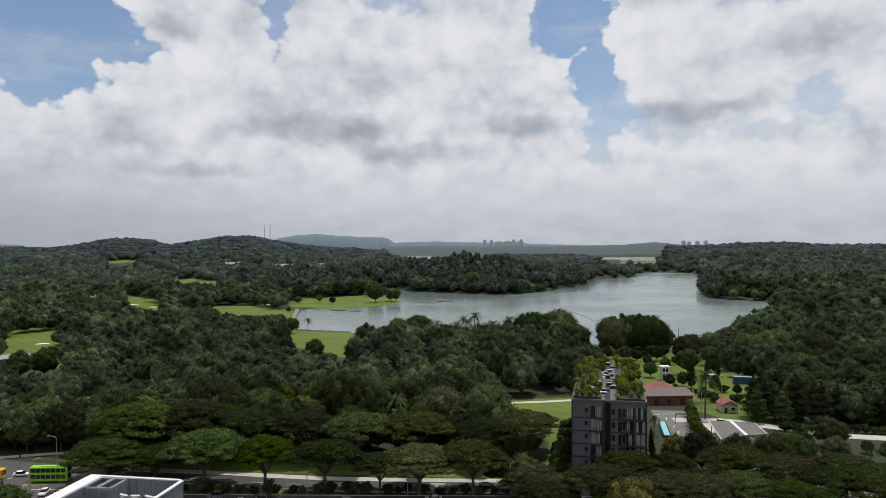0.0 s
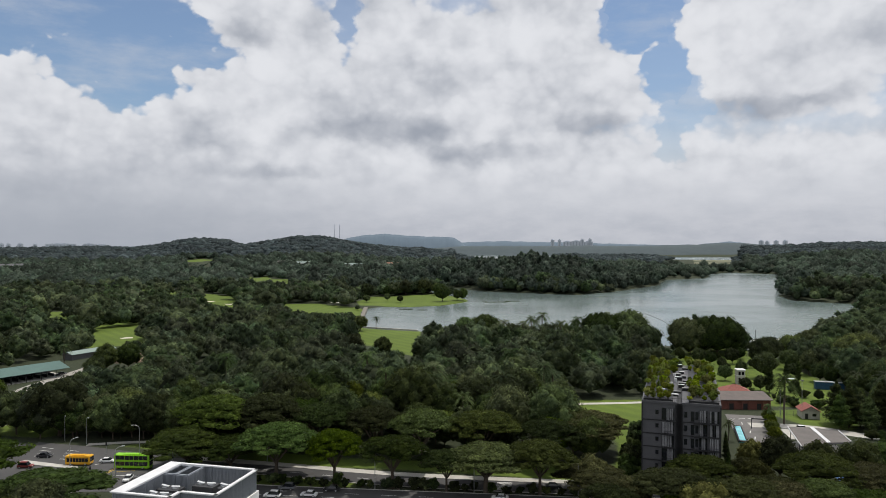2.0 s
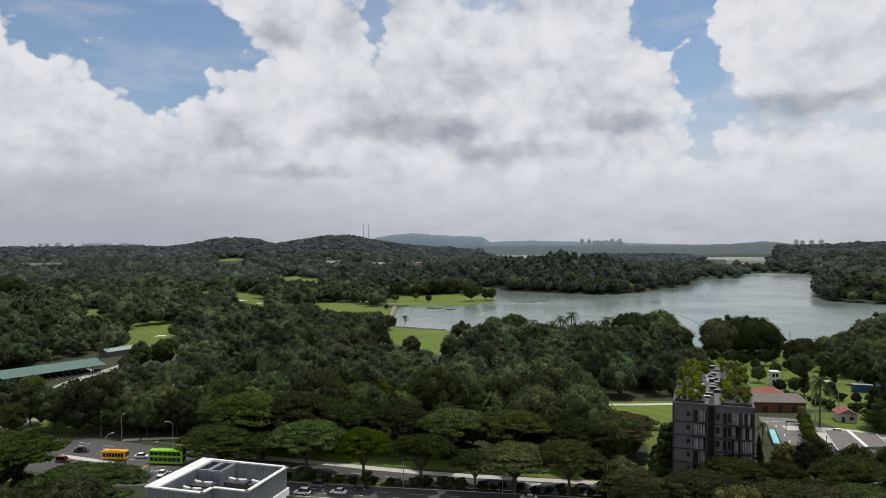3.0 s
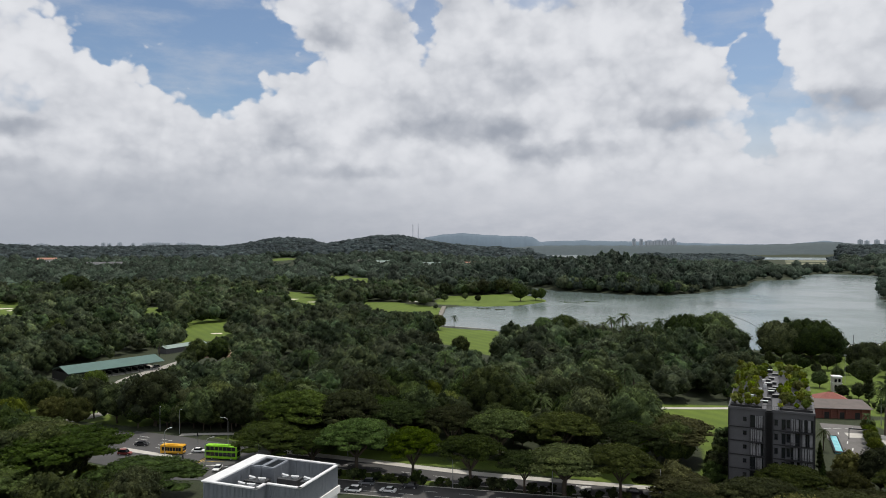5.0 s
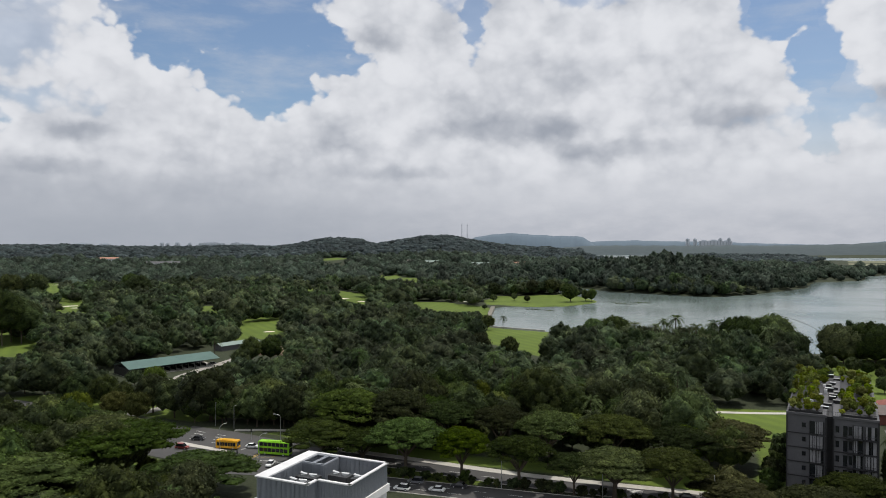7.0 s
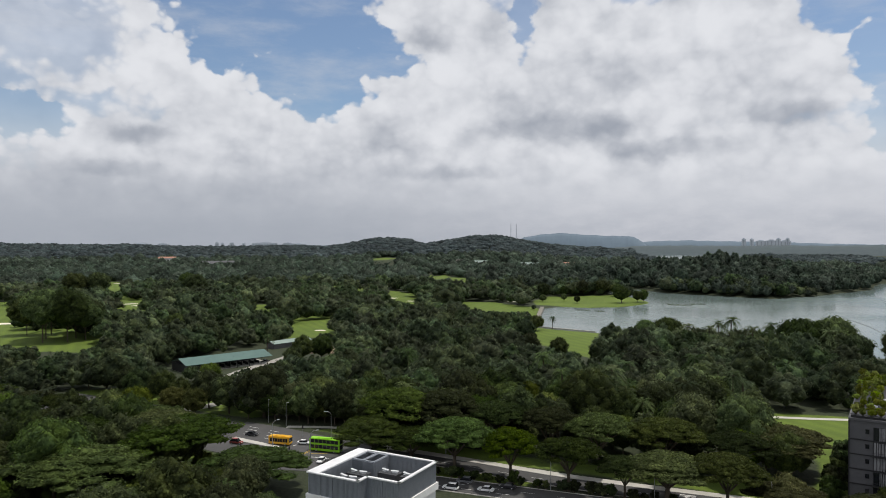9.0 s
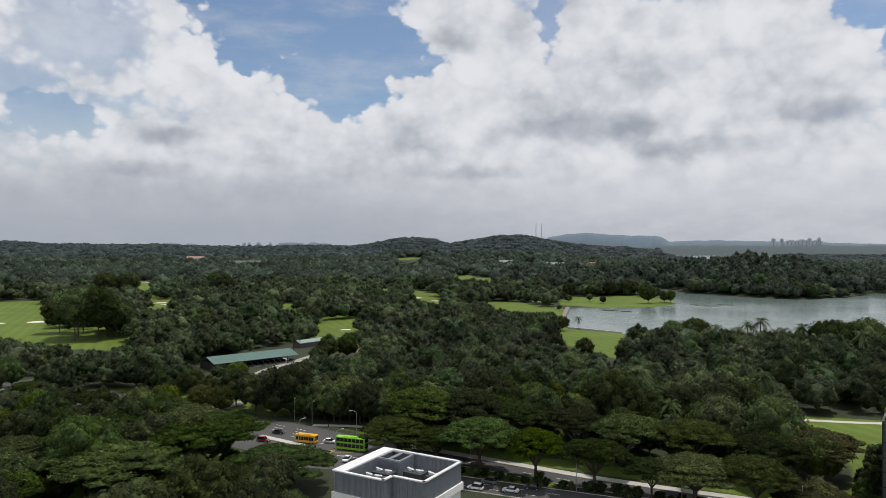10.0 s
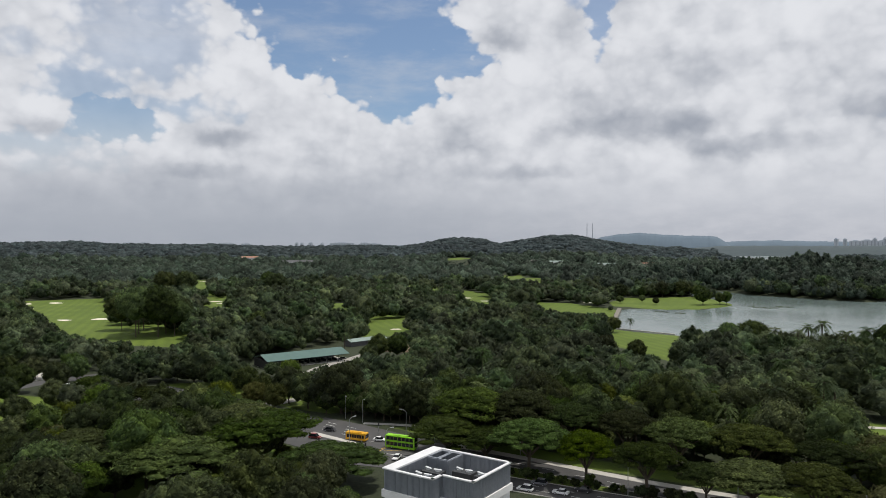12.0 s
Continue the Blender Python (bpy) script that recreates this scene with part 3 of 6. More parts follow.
class Stock:
    """Builds a few shapes of one kind of tree, then copies them."""

    def __init__(self, name, shapes, leaf, label, group, category="tree"):
        self.made = [tree_thing(name, s, leaf, label, category) for s in shapes]
        for ob in self.made:
            tagged(ob, group=group)
        self.used = set()

    def put(self, x, y, size=1.0, which=None, z=None, label="", high=None):
        i = which if which is not None else int(rng.integers(len(self.made)))
        i %= len(self.made)
        z = float(land(x, y)) if z is None else z
        m = pose(x, y, z, 0, 0, float(rng.uniform(0, 360)))
        if i in self.used:
            ob = copy_thing(self.made[i], m)
        else:
            ob = self.made[i]
            ob.matrix_basis = m
            self.used.add(i)
        ob.scale = (size, size, high or size * float(rng.uniform(0.94, 1.06)))
        if label:
            ob["label"] = label
        return ob

    def finish(self):
        for i, ob in enumerate(self.made):
            if i not in self.used:
                for o in (*ob.children_recursive, ob):
                    bpy.data.objects.remove(o)


rain = Stock("rain_tree", [rain_tree_shape(rng, w, h) for w, h in ((19, 12.5), (17, 12), (21, 13.5), (16, 11.5))], LEAF_RAIN,
             "spreading rain tree with a flat green umbrella crown beside the road", "roadside rain trees")
sunny = Stock("rain_tree", [rain_tree_shape(rng, 20, 13), rain_tree_shape(rng, 17, 12)], LEAF_LIGHT,
              "spreading rain tree with a light yellow-green umbrella crown", "roadside rain trees")
broad = Stock("forest_tree", [broad_tree_shape(rng, w, h) for w, h in ((13, 16), (15, 17), (11, 15), (14, 14))], LEAF,
              "dense dark-green broadleaf tree with a rounded lumpy crown", "woodland trees")
fresh = Stock("young_tree", [broad_tree_shape(rng, w, h) for w, h in ((12, 14), (14, 15))], LEAF_BRIGHT,
              "broadleaf tree with fresh yellow-green leaves", "yellow-green trees")
dull = Stock("dry_tree", [broad_tree_shape(rng, w, h, 1700) for w, h in ((13, 12), (15, 12.5))], LEAF_DULL,
             "thin brownish tree with sparse dry leaves", "brownish trees")
palm = Stock("oil_palm", [palm_shape(rng, h, reach=r) for h, r in ((10.5, 4.4), (12.5, 4.6), (9.0, 4.2))], LEAF_PALM,
             "oil palm with a head of feathery arching fronds", "palms in the wood", "palm")
column = Stock("cypress", [column_tree_shape(rng, 4.0, 13, 2400), column_tree_shape(rng, 3.4, 15, 2400)], LEAF,
               "narrow dark columnar evergreen on the lawn", "columnar evergreens")

tan = Stock("rain_tree", [rain_tree_shape(rng, 20, 12.5), rain_tree_shape(rng, 17, 11.5)], LEAF_DULL,
            "spreading rain tree with thin brownish-green leaves", "brownish trees")
dome = Stock("shore_tree", [broad_tree_shape(rng, 24, 20, 5200, 46, 0.55, 0.10, 2, 7), broad_tree_shape(rng, 20, 16, 4400, 40, 0.55, 0.10, 2, 7)], LEAF,
             "broad dark tree with a low domed crown on the shore", "shore trees")
shrub = Stock("shrub", [broad_tree_shape(rng, 3.4, 2.6, 420, 8, 0.34, 0.05, 2, 6), broad_tree_shape(rng, 2.6, 3.0, 400, 7, 0.34, 0.05, 2, 6)], LEAF,
              "dark green shrub on a planted strip", "roadside shrubs", "shrub")
tall = Stock("tall_tree", [broad_tree_shape(rng, 24, 31, 4200, 34, 0.75, 0.26), broad_tree_shape(rng, 21, 28, 3800, 30, 0.75, 0.30)], LEAF,
             "tall dark spreading tree with bare trunk on the golf course", "tall golf course trees")
pine = Stock("casuarina", [column_tree_shape(rng, 9.5, 16, 3000), column_tree_shape(rng, 8.5, 14.5, 2800)], LEAF,
             "grey-green cone-shaped tree behind a dark hedge", "cone-shaped trees")


def free(x, y, margin=4.0):
    ok = np.ones(np.shape(x), bool)
    for poly in [*LAWNS.values(), LAKE, FAR_LAKE, FAR_LAKE_EAST, *KEEP]:
        ok &= signed_gap(x, y, poly) > margin
    return ok


def headroom(x, y):
    """The height that a tree may have here and still leave the lawns and drives behind it open to an onlooker on high."""
    x, y = np.asarray(x, float), np.asarray(y, float)
    best = np.full(x.shape, 99.0)
    for s in np.linspace(1.54, 1.0, 28):
        hit = np.zeros(x.shape, bool)
        for poly in [*LAWNS.values(), *VIEWS]:
            hit |= signed_gap(x * s, y * s, poly) < 0
        best[hit] = EYE * (1 - 1 / s)
    return best


VIEWS = []   # other open ground that is seen over low growth
VIEWS.append([(150, 480), (185, 480), (225, 590), (185, 590)])
VIEWS.append([(204, 500), (267, 643), (317, 679), (387, 806), (330, 850), (240, 640)])
VIEWS.append([(-85, 572), (62, 572), (62, 640), (-95, 640)])
VIEWS.append([(-246, 366), (-214, 396), (-226, 410), (-256, 376)])
VIEWS.append([(92, 468), (108, 474), (114, 560), (98, 560)])
VIEWS.append([(-160, 188), (-130, 183), (-98, 186), (-98, 208), (-120, 216), (-160, 222)])
VIEWS.append([(-262, 292), (-228, 268), (-222, 300), (-222, 345), (-232, 360), (-262, 305)])
VIEWS.append([(-196, 226), (-186, 232), (-184, 256), (-194, 256)])
VIEWS.append([(-246, 372), (-205, 390), (-206, 366), (-236, 366)])
VIEWS.append([(-325, 190), (-300, 215), (-300, 235), (-360, 240), (-360, 205)])
VIEWS.append([(76, 240), (93, 224), (110, 230), (150, 238), (165, 246), (122, 268), (84, 284)])
VIEWS.append([(84, 285), (108, 287), (106, 320), (88, 320)])
VIEWS.append([(128, 330), (148, 328), (148, 345), (128, 345)])
KEEP = []
KEEP.append([(-160, 182), (-160, 224), (-146, 228), (-118, 232), (-96, 217), (24, 210), (24, 150), (-100, 150), (-105, 172), (-118, 176)])   # the road and its verges
KEEP.append([(22, 150), (22, 205), (180, 202), (180, 150)])
KEEP.append([(30, 190), (66, 190), (86, 264), (48, 272)])   # the charcoal house
KEEP.append([(60, 225), (90, 222), (175, 236), (215, 232), (215, 248), (150, 252), (132, 285), (134, 345), (88, 345), (75, 290)])   # the club yard
KEEP.append([(-268, 296), (-232, 262), (-200, 255), (-180, 225), (-196, 210), (-215, 222), (-215, 300), (-205, 390), (-222, 400), (-250, 400)])   # the shed and its drive
KEEP.append([(-330, 180), (-375, 210), (-362, 248), (-320, 240), (-300, 270), (-288, 262), (-308, 220), (-300, 170)])
KEEP.append([(-262, 240), (-262, 208), (-160, 190), (-160, 224)])
KEEP.append([(-120, 182), (-136, 146), (-156, 112), (-146, 108), (-126, 146), (-112, 182)])
KEEP.append([(400, 1700), (520, 1720), (600, 1960), (840, 2750), (660, 2900), (480, 2300)])   # open flats before the far water
KEEP.append([spot(3.0, 1480), spot(3.0, 2850), spot(-3.3, 2850), spot(-3.3, 1480)])


def scatter(step, r0, r1, a0, a1, rng, margin=4.0):
    """Jittered places in a ring sector, kept off lawns, water, roads and houses."""
    r, out_ = r0, []
    while r < r1:
        arc = radians(a1 - a0) * r
        m = int(arc / step)
        a = a0 + (np.arange(m) + rng.uniform(0.0, 1.0, m)) * (a1 - a0) / m
        rr = r + rng.uniform(-0.45, 0.45, m) * step
        out_.append(np.stack([-rr * np.sin(np.radians(a)), rr * np.cos(np.radians(a))], 1))
        r += step * 0.9
    p = np.concatenate(out_)
    return p[free(p[:, 0], p[:, 1], margin)]


def scatter_in(poly, count, rng):
    """Random places inside a polygon."""
    xs, ys = [p[0] for p in poly], [p[1] for p in poly]
    x, y = rng.uniform(min(xs), max(xs), count * 3), rng.uniform(min(ys), max(ys), count * 3)
    ok = signed_gap(x, y, poly) < -2
    return np.stack([x, y], 1)[ok][:count]


# rain trees along the road
for stock, x, y, wide, high in [   # the nearest ones, by crown width and height
        (rain, -91, 212, 27, 19), (rain, -76, 215, 26, 20), (rain, -93, 195.5, 23, 12), (rain, -80, 194.6, 23, 12.5), (sunny, -65.4, 191.6, 22, 15.6), (sunny, -48.4, 190.4, 18, 15.8), (rain, -31.9, 189.6, 20, 15.6),
        (rain, -26.5, 212, 24, 17.5), (rain, -6.3, 188.6, 27, 13.8), (sunny, 8.0, 188.2, 18, 13.6), (tan, 25.2, 225, 24, 13.5), (rain, 47.0, 186, 20, 9.5), (tan, 22, 187, 22, 9), (rain, 40, 177, 20, 11),
        (rain, -60, 217, 19, 15), (rain, -70, 224, 20, 15), (rain, -8, 215, 19, 14.5), (rain, -43, 218, 20, 16), (rain, 12, 213, 17, 13), (rain, -101, 219, 18, 14), (rain, -17, 189, 14, 11),
        (rain, -152, 172, 27, 17.5), (rain, -139, 163, 30, 17), (rain, -163, 180, 22, 15), (rain, -112, 161, 25, 10), (rain, -146, 135, 30, 14), (rain, -166, 117, 30, 11.5), (rain, -172, 160, 24, 15), (rain, -186, 138, 24, 13), (rain, -122, 137, 20, 10)]:
    which = len(stock.used) % len(stock.made) if len(stock.used) < len(stock.made) else int(rng.integers(len(stock.made)))
    stock.put(x, y, wide / 18.8, which, high=high / 12.6)
for x, y, s, w in [(50, 189, 0.9, 1), (24, 171, 0.8, 3), (78, 186, 1.0, 2), (91, 184, 0.95, 0), (106, 184, 1.0, 1), (65, 172, 0.9, 3), (84, 166, 0.9, 0), (103, 169, 0.95, 2), (122, 180, 0.95, 1),
                   (47, 172, 0.85, 1), (56, 171, 0.95, 2), (65, 178, 0.8, 0), (74, 172, 0.95, 3), (95, 175, 0.95, 1), (112, 176, 0.9, 0)]:
    (tan if x in (65, 91, 56) else rain).put(x, y, s, w)
for i, x in enumerate(range(-166, -262, -13)):   # trees on both sides of the road that leads west
    rain.put(x, 186 - 0.12 * (x + 166) + float(rng.uniform(-3, 3)), float(rng.uniform(0.8, 1.1)))
    broad.put(x - 6, 231 - 0.17 * (x + 166) + float(rng.uniform(-3, 3)), float(rng.uniform(0.7, 0.95)))
    broad.put(x - 4, 174 - 0.12 * (x + 166) + float(rng.uniform(-3, 3)), float(rng.uniform(0.6, 0.95)))
for x, y, s in [(-306, 198, 0.85), (-312, 190, 0.8), (-330, 222, 0.8), (-322, 236, 0.8), (-305, 226, 0.7), (-292, 206, 0.8), (-340, 214, 0.8), (-290, 182, 0.7), (-250.6, 161.0, 0.75), (-228.7, 153.7, 0.75), (-225.8, 143.2, 0.75)]:
    broad.put(x, y, s)
for x, y, s in [(22, 190, 0.85), (46, 168, 0.85), (66, 195, 0.75), (53, 192, 0.6), (30, 176, 0.8), (20, 226, 1.1), (12, 224, 0.9), (66, 206, 0.55), (-196, 226, 0.8), (128, 232, 0.8)]:
    dull.put(x, y, s)
for x, y, s in [(194, 323, 1.45), (40, 172, 0.6), (-232, 182, 0.9), (-182, 222, 0.75), (-196, 206, 0.9), (-178, 247, 0.7), (-206, 262, 0.8), (92, 258, 0.34), (94, 264, 0.36), (96.5, 273, 0.32), (91, 253, 0.38), (89.5, 247, 0.32)]:
    fresh.put(x, y, s)
for x, y, s in [(-409, 349, 1.25), (-396, 357, 1.1), (-421, 362, 1.2), (-406, 373, 1.15), (-392, 368, 0.95), (-452, 373, 0.9), (-438, 381, 1.0), (-414, 392, 0.9), (-648, 595, 1.2), (-632, 612, 1.1), (-330, 385, 0.6), (-520, 640, 1.0), (-600, 720, 1.0), (-548, 668, 0.9)]:
    tall.put(x, y, s)
for x, y, s in [(-76, 789, 1.2), (-60, 800, 0.8), (-54, 806, 0.8), (-88, 868, 0.9), (-130, 872, 1.3), (-118, 884, 1.1), (-150, 850, 0.9), (-140, 795, 0.6), (-122, 775, 0.55), (-170, 830, 1.0), (-108, 880, 1.2), (-95, 890, 0.8), (-160, 775, 0.6)]:
    broad.put(x, y, s, label="round dark tree on the lakeside lawn")
# trees round the club lawn and the lake shore
for x, y, s, w in [(107, 430, 1.0, 0), (122, 428, 1.12, 0), (140, 402, 0.85, 1), (158, 410, 0.85, 1), (58, 440, 1.1, 0), (73, 446, 1.15, 0), (82, 436, 1.0, 1), (-17, 484, 1.0, 1), (-30, 480, 0.9, 1), (172, 400, 0.9, 1), (178, 378, 1.0, 0), (196, 372, 1.0, 0)]:
    dome.put(x, y, s, w)
for x, y, s in [(-208, 345, 0.95), (-200, 352, 0.8), (-217, 277, 0.6), (-211, 268, 0.55), (-228, 276, 0.5), (-205, 330, 0.7)]:
    broad.put(x, y, s)
for i in range(12):   # a tall hedge along the charcoal house
    shrub.put(33.6 + 0.98 * i, 204.5 + 4.0 * i, float(rng.uniform(1.5, 2.2)), label="tall dark hedge shrub beside the charcoal house")
for x, y, s in [(165, 462, 0.45), (172, 440, 0.5), (178, 436, 0.9), 
                (110, 398, 0.45), (96, 408, 0.35), (58, 318, 0.3), (62, 322, 0.4), (-112, 520, 0.7), (-90, 400, 0.8), (-74, 405, 0.8), (160, 380, 0.9), (150, 370, 0.8), (122, 266, 0.4), (-150, 231, 0.9), (-142, 233, 1.0), (-134, 236, 0.9), (-126, 238, 1.0), (-117, 236, 0.9), (-108, 231, 0.95), (-100, 226, 0.9), (-133, 229, 0.55)]:
    broad.put(x, y, s)
for x, y, s in [(8, 284, 1.3), (4, 294, 1.2), (12, 280, 1.1), (2, 300, 1.3), (16, 276, 1.0), (101, 270, 1.3), (96, 272, 0.5), (-104, 541, 0.95), (74, 246, 0.6), (-170, 142, 1.2), (-164, 150, 1.1), (-176, 150, 1.0), (106, 168, 0.9), (72, 160, 0.8), (-236, 352, 1.0)]:
    palm.put(x, y, s)
for x, y, s in [(62.5, 208, 0.5), (64.5, 215, 0.5), (66, 222, 0.55), (68, 229, 0.5), (34.5, 206, 0.4), (35.5, 211, 0.4), (36.5, 216, 0.45), (37.5, 221, 0.4), (38.7, 226, 0.45)]:
    column.put(x, y, s)
for x, y, s in [(125, 359, 0.8), (107, 331, 0.40), (112.6, 329, 0.42), (104, 352, 0.5), (112, 385, 0.35), (104, 400, 0.5), (138, 404, 0.5), (118, 412, 0.3), (150, 344, 0.5), (148, 352, 0.6), (153, 330, 0.7), (128, 388, 0.3), (98, 420, 0.4), (122, 400, 0.5), (131, 415, 0.45), (146, 385, 0.6), (118, 372, 0.4), (140, 362, 0.5), (108, 365, 0.45), (128, 330, 0.35)]:
    broad.put(x, y, s, label="round dark tree on the lakeside lawn")
for x, y, s in [(115.4, 325.6, 1.0), (132.4, 351.3, 0.75), (137.9, 351.6, 0.75)]:
    column.put(x, y, s)
for x, y in scatter_in([(150, 322), (152, 420), (240, 440), (240, 330), (190, 262), (140, 262)], 90, rng):   # the mixed wood behind the club
    (dull if rng.random() < 0.16 else fresh if rng.random() < 0.06 else broad).put(x, y, float(rng.uniform(0.55, 0.95)))
for x, y, s in [(118, 264, 0.85), (123, 268, 0.95), (129, 277, 0.9), (136, 271, 1.0), (127, 262, 0.8)]:
    pine.put(x, y, s)
for x, y in scatter_in([(100, 292), (106, 336), (136, 326), (126, 290)], 16, rng):
    shrub.put(x, y, float(rng.uniform(0.5, 1.3)), label="dark green shrub on the club lawn")
for x, y, s in [(151, 322, 0.6), (147, 317, 0.42), (143, 306, 0.5), (138, 296, 0.5), (134, 288, 0.45), (130, 310, 0.3)]:
    broad.put(x, y, s)
for i in range(13):
    pine.put(120 + 7.0 * i, 268 - 1.6 * i + float(rng.uniform(-3, 5)), float(rng.uniform(0.85, 1.15)))

for i in range(34):   # shrubs on the planted median
    x = -95 + 3.6 * i + float(rng.uniform(-1, 1))
    shrub.put(x, 188.9 + 0.016 * (-x) + float(rng.uniform(-0.9, 0.7)), float(rng.uniform(0.5, 1.3)))
for i in range(26):   # a dark hedge at the foot of the cone-shaped trees
    shrub.put(123 + 3.0 * i, 252 - 0.4 * i, float(rng.uniform(0.9, 1.3)))

for poly, count in (([(-45, 235), (5, 232), (24, 280), (20, 312), (-70, 305), (-80, 250)], 40), ([(-20, 420), (75, 405), (80, 470), (10, 490)], 24), ([(-140, 240), (-95, 235), (-60, 300), (-130, 320)], 12)):
    for x, y in scatter_in(poly, count, rng):   # palms that stand out above the wood
        palm.put(x, y, float(rng.uniform(1.15, 1.5)))
for i in range(13):   # the dark edge of the wood behind the footpath
    broad.put(-160 + 5.0 * i, 229 - abs(i - 6) * 0.5 + float(rng.uniform(-1, 3)), float(rng.uniform(0.6, 0.9)))
for x, y, s in [(72, 214, 0.7), (80, 221, 0.5), (76, 206, 0.75), (88, 211, 0.65), (95, 201, 0.75), (84, 199, 0.8), (104, 206, 0.7), (113, 221, 0.6), (120, 214, 0.7)]:
    (dull if rng.random() < 0.4 else broad).put(x, y, s)

# the wood between the road and the lake
near_wood = scatter(10.4, 222, 286, -38, 60, rng)
near_wood = np.concatenate([near_wood, scatter(10.5, 150, 222, 33, 62, rng)])
for (x, y), room in zip(near_wood, headroom(near_wood[:, 0], near_wood[:, 1])):
    kind = rng.random()
    if room < 2.5:
        continue
    if kind < (0.17 if y > 222 else 0.08) and room > 8:
        palm.put(x, y, min(float(rng.uniform(0.85, 1.15)), room / 14))
    elif kind < 0.26:
        fresh.put(x, y, min(float(rng.uniform(0.6, 0.95)), room / 15))
    elif kind < 0.30:
        dull.put(x, y, min(float(rng.uniform(0.6, 0.95)), room / 13))
    else:
        broad.put(x, y, min(float(rng.uniform(0.5, 1.25)), room / 16))
for stock in (rain, sunny, broad, fresh, dull, palm, column, pine, shrub, tall, tan, dome):
    stock.finish()


def clump_shape(rng, wide, high, leaves, size, rings=3, seg=7, uneven=0.08, heart=0.41):
    """A far crown: a lumpy dark heart with ragged sprays round it."""
    v, f = ball((0, 0, high * 0.5), (wide * heart, wide * heart, high * (heart + 0.02)), rings, seg)
    v = v * (1 + rng.normal(0, uneven, (len(v), 1)) * (1, 1, 0.7))
    p, nr = shell((0, 0, high * 0.5), (wide / 2, wide / 2, high * 0.52), leaves, rng, -0.3)
    return merged([halved((v, f)), leaf_tris(p, nr, size, rng, 0.34)])


def wood_mass(name, places, shapes, sizes, label, rng, leaf=None, tall=1.0):
    """A whole wood as one mesh: turned and scaled repeats of a few tree shapes."""
    vs, fs, tones, base = [], [], [], 0
    z = land(places[:, 0], places[:, 1])
    room = headroom(places[:, 0], places[:, 1])
    for i, (x, y) in enumerate(places):
        v, f = shapes[int(rng.integers(len(shapes)))]
        a, s = rng.uniform(0, 6.28), sizes * rng.choice([0.6, 0.8, 0.9, 1.0, 1.1, 1.25]) * rng.uniform(0.9, 1.12)
        s = min(s, room[i] / (16.5 * tall))
        if s < 0.16:
            continue
        c, q = math.cos(a) * s, math.sin(a) * s
        vs.append(np.stack([v[:, 0] * c - v[:, 1] * q + x, v[:, 0] * q + v[:, 1] * c + y, v[:, 2] * s * tall * rng.uniform(0.8, 1.12) + z[i]], 1))
        fs.append(f + base)
        base += len(v)
        tones.append(np.full(len(f), rng.random()))
    ob = mesh_object(name, np.concatenate(vs), np.concatenate(fs), leaf or LEAF_FAR_HAZED, tone=np.concatenate(tones), smooth=True)
    return tagged(ob, label, "forest", kind="stuff")


MID = [broad_tree_shape(rng, w, h, m, 13, 0.8, 0.10, 2, 5, 0.32)[1] for w, h, m in ((13, 15, 300), (15, 16, 340), (11, 14, 260), (16, 13, 330), (19, 14, 400), (10, 16, 240), (14, 12, 300))]
MID += [halved(palm_shape(rng, 12, 18, 4.2, 6)[1])]
HALF = [broad_tree_shape(rng, w, h, m, 9, 1.05, 0.1, 2, 5, 0.3)[1] for w, h, m in ((14, 14, 130), (17, 16, 150), (12, 15, 120), (20, 18, 170), (15, 11, 120))]
FAR = [clump_shape(rng, w, h, m, 1.9, 3, 7, 0.14, 0.45) for w, h, m in ((14, 15, 52), (16, 14, 56), (11, 15, 46), (15, 12, 50))]
DIM = [clump_shape(rng, w, h, m, 2.2, 3, 7, 0.08, 0.48) for w, h, m in ((14, 15, 10), (16, 14, 12), (11, 15, 10), (13, 17, 12))]
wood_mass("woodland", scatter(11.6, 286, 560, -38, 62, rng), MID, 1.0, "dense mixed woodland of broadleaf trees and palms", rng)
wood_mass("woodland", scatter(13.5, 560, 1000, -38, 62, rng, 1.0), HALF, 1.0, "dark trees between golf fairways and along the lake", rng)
wood_mass("far_forest", scatter(14, 900, 1300, -22, 16, rng, 0.5), HALF, 1.0, "distant dark forest along the reservoir shore", rng, LEAF_ISLE_HAZED, tall=1.15)
rest = scatter(21, 1000, 2000, -36, 61, rng, 2.0)
bearing = np.degrees(np.arctan2(-rest[:, 0], rest[:, 1]))
rest = rest[(np.hypot(rest[:, 0], rest[:, 1]) > 1300) | (bearing < -22) | (bearing > 16)]
wood_mass("far_forest", rest, FAR, 1.5, "distant dark forest behind the reservoir", rng, LEAF_ISLE_HAZED, tall=0.72)
wood_mass("far_forest", scatter(19, 2000, 3300, -35, 60, rng, 2.0), DIM, 1.75, "distant hazy forest on low hills", rng, LEAF_DIM_HAZED, tall=0.42)

# ---- building blocks ----
WHITE_WALL = surface("white_painted_wall", (0.78, 0.78, 0.77), (0.62, 0.62, 0.61), 0.35, 0.7, bump=0.1)
COPING = surface("white_coping", (0.68, 0.68, 0.69), (0.56, 0.56, 0.57), 0.5, 0.6)
SCREEN = surface("grey_louvre_metal", (0.30, 0.32, 0.35), (0.22, 0.24, 0.27), 0.6, 0.45, 0.4)
ROOF_FLOOR = surface("roof_slab", (0.36, 0.36, 0.36), (0.22, 0.22, 0.22), 0.5, 0.9)
CONDENSER = surface("dark_condenser_casing", (0.045, 0.047, 0.05), (0.03, 0.03, 0.032), 1.0, 0.5)
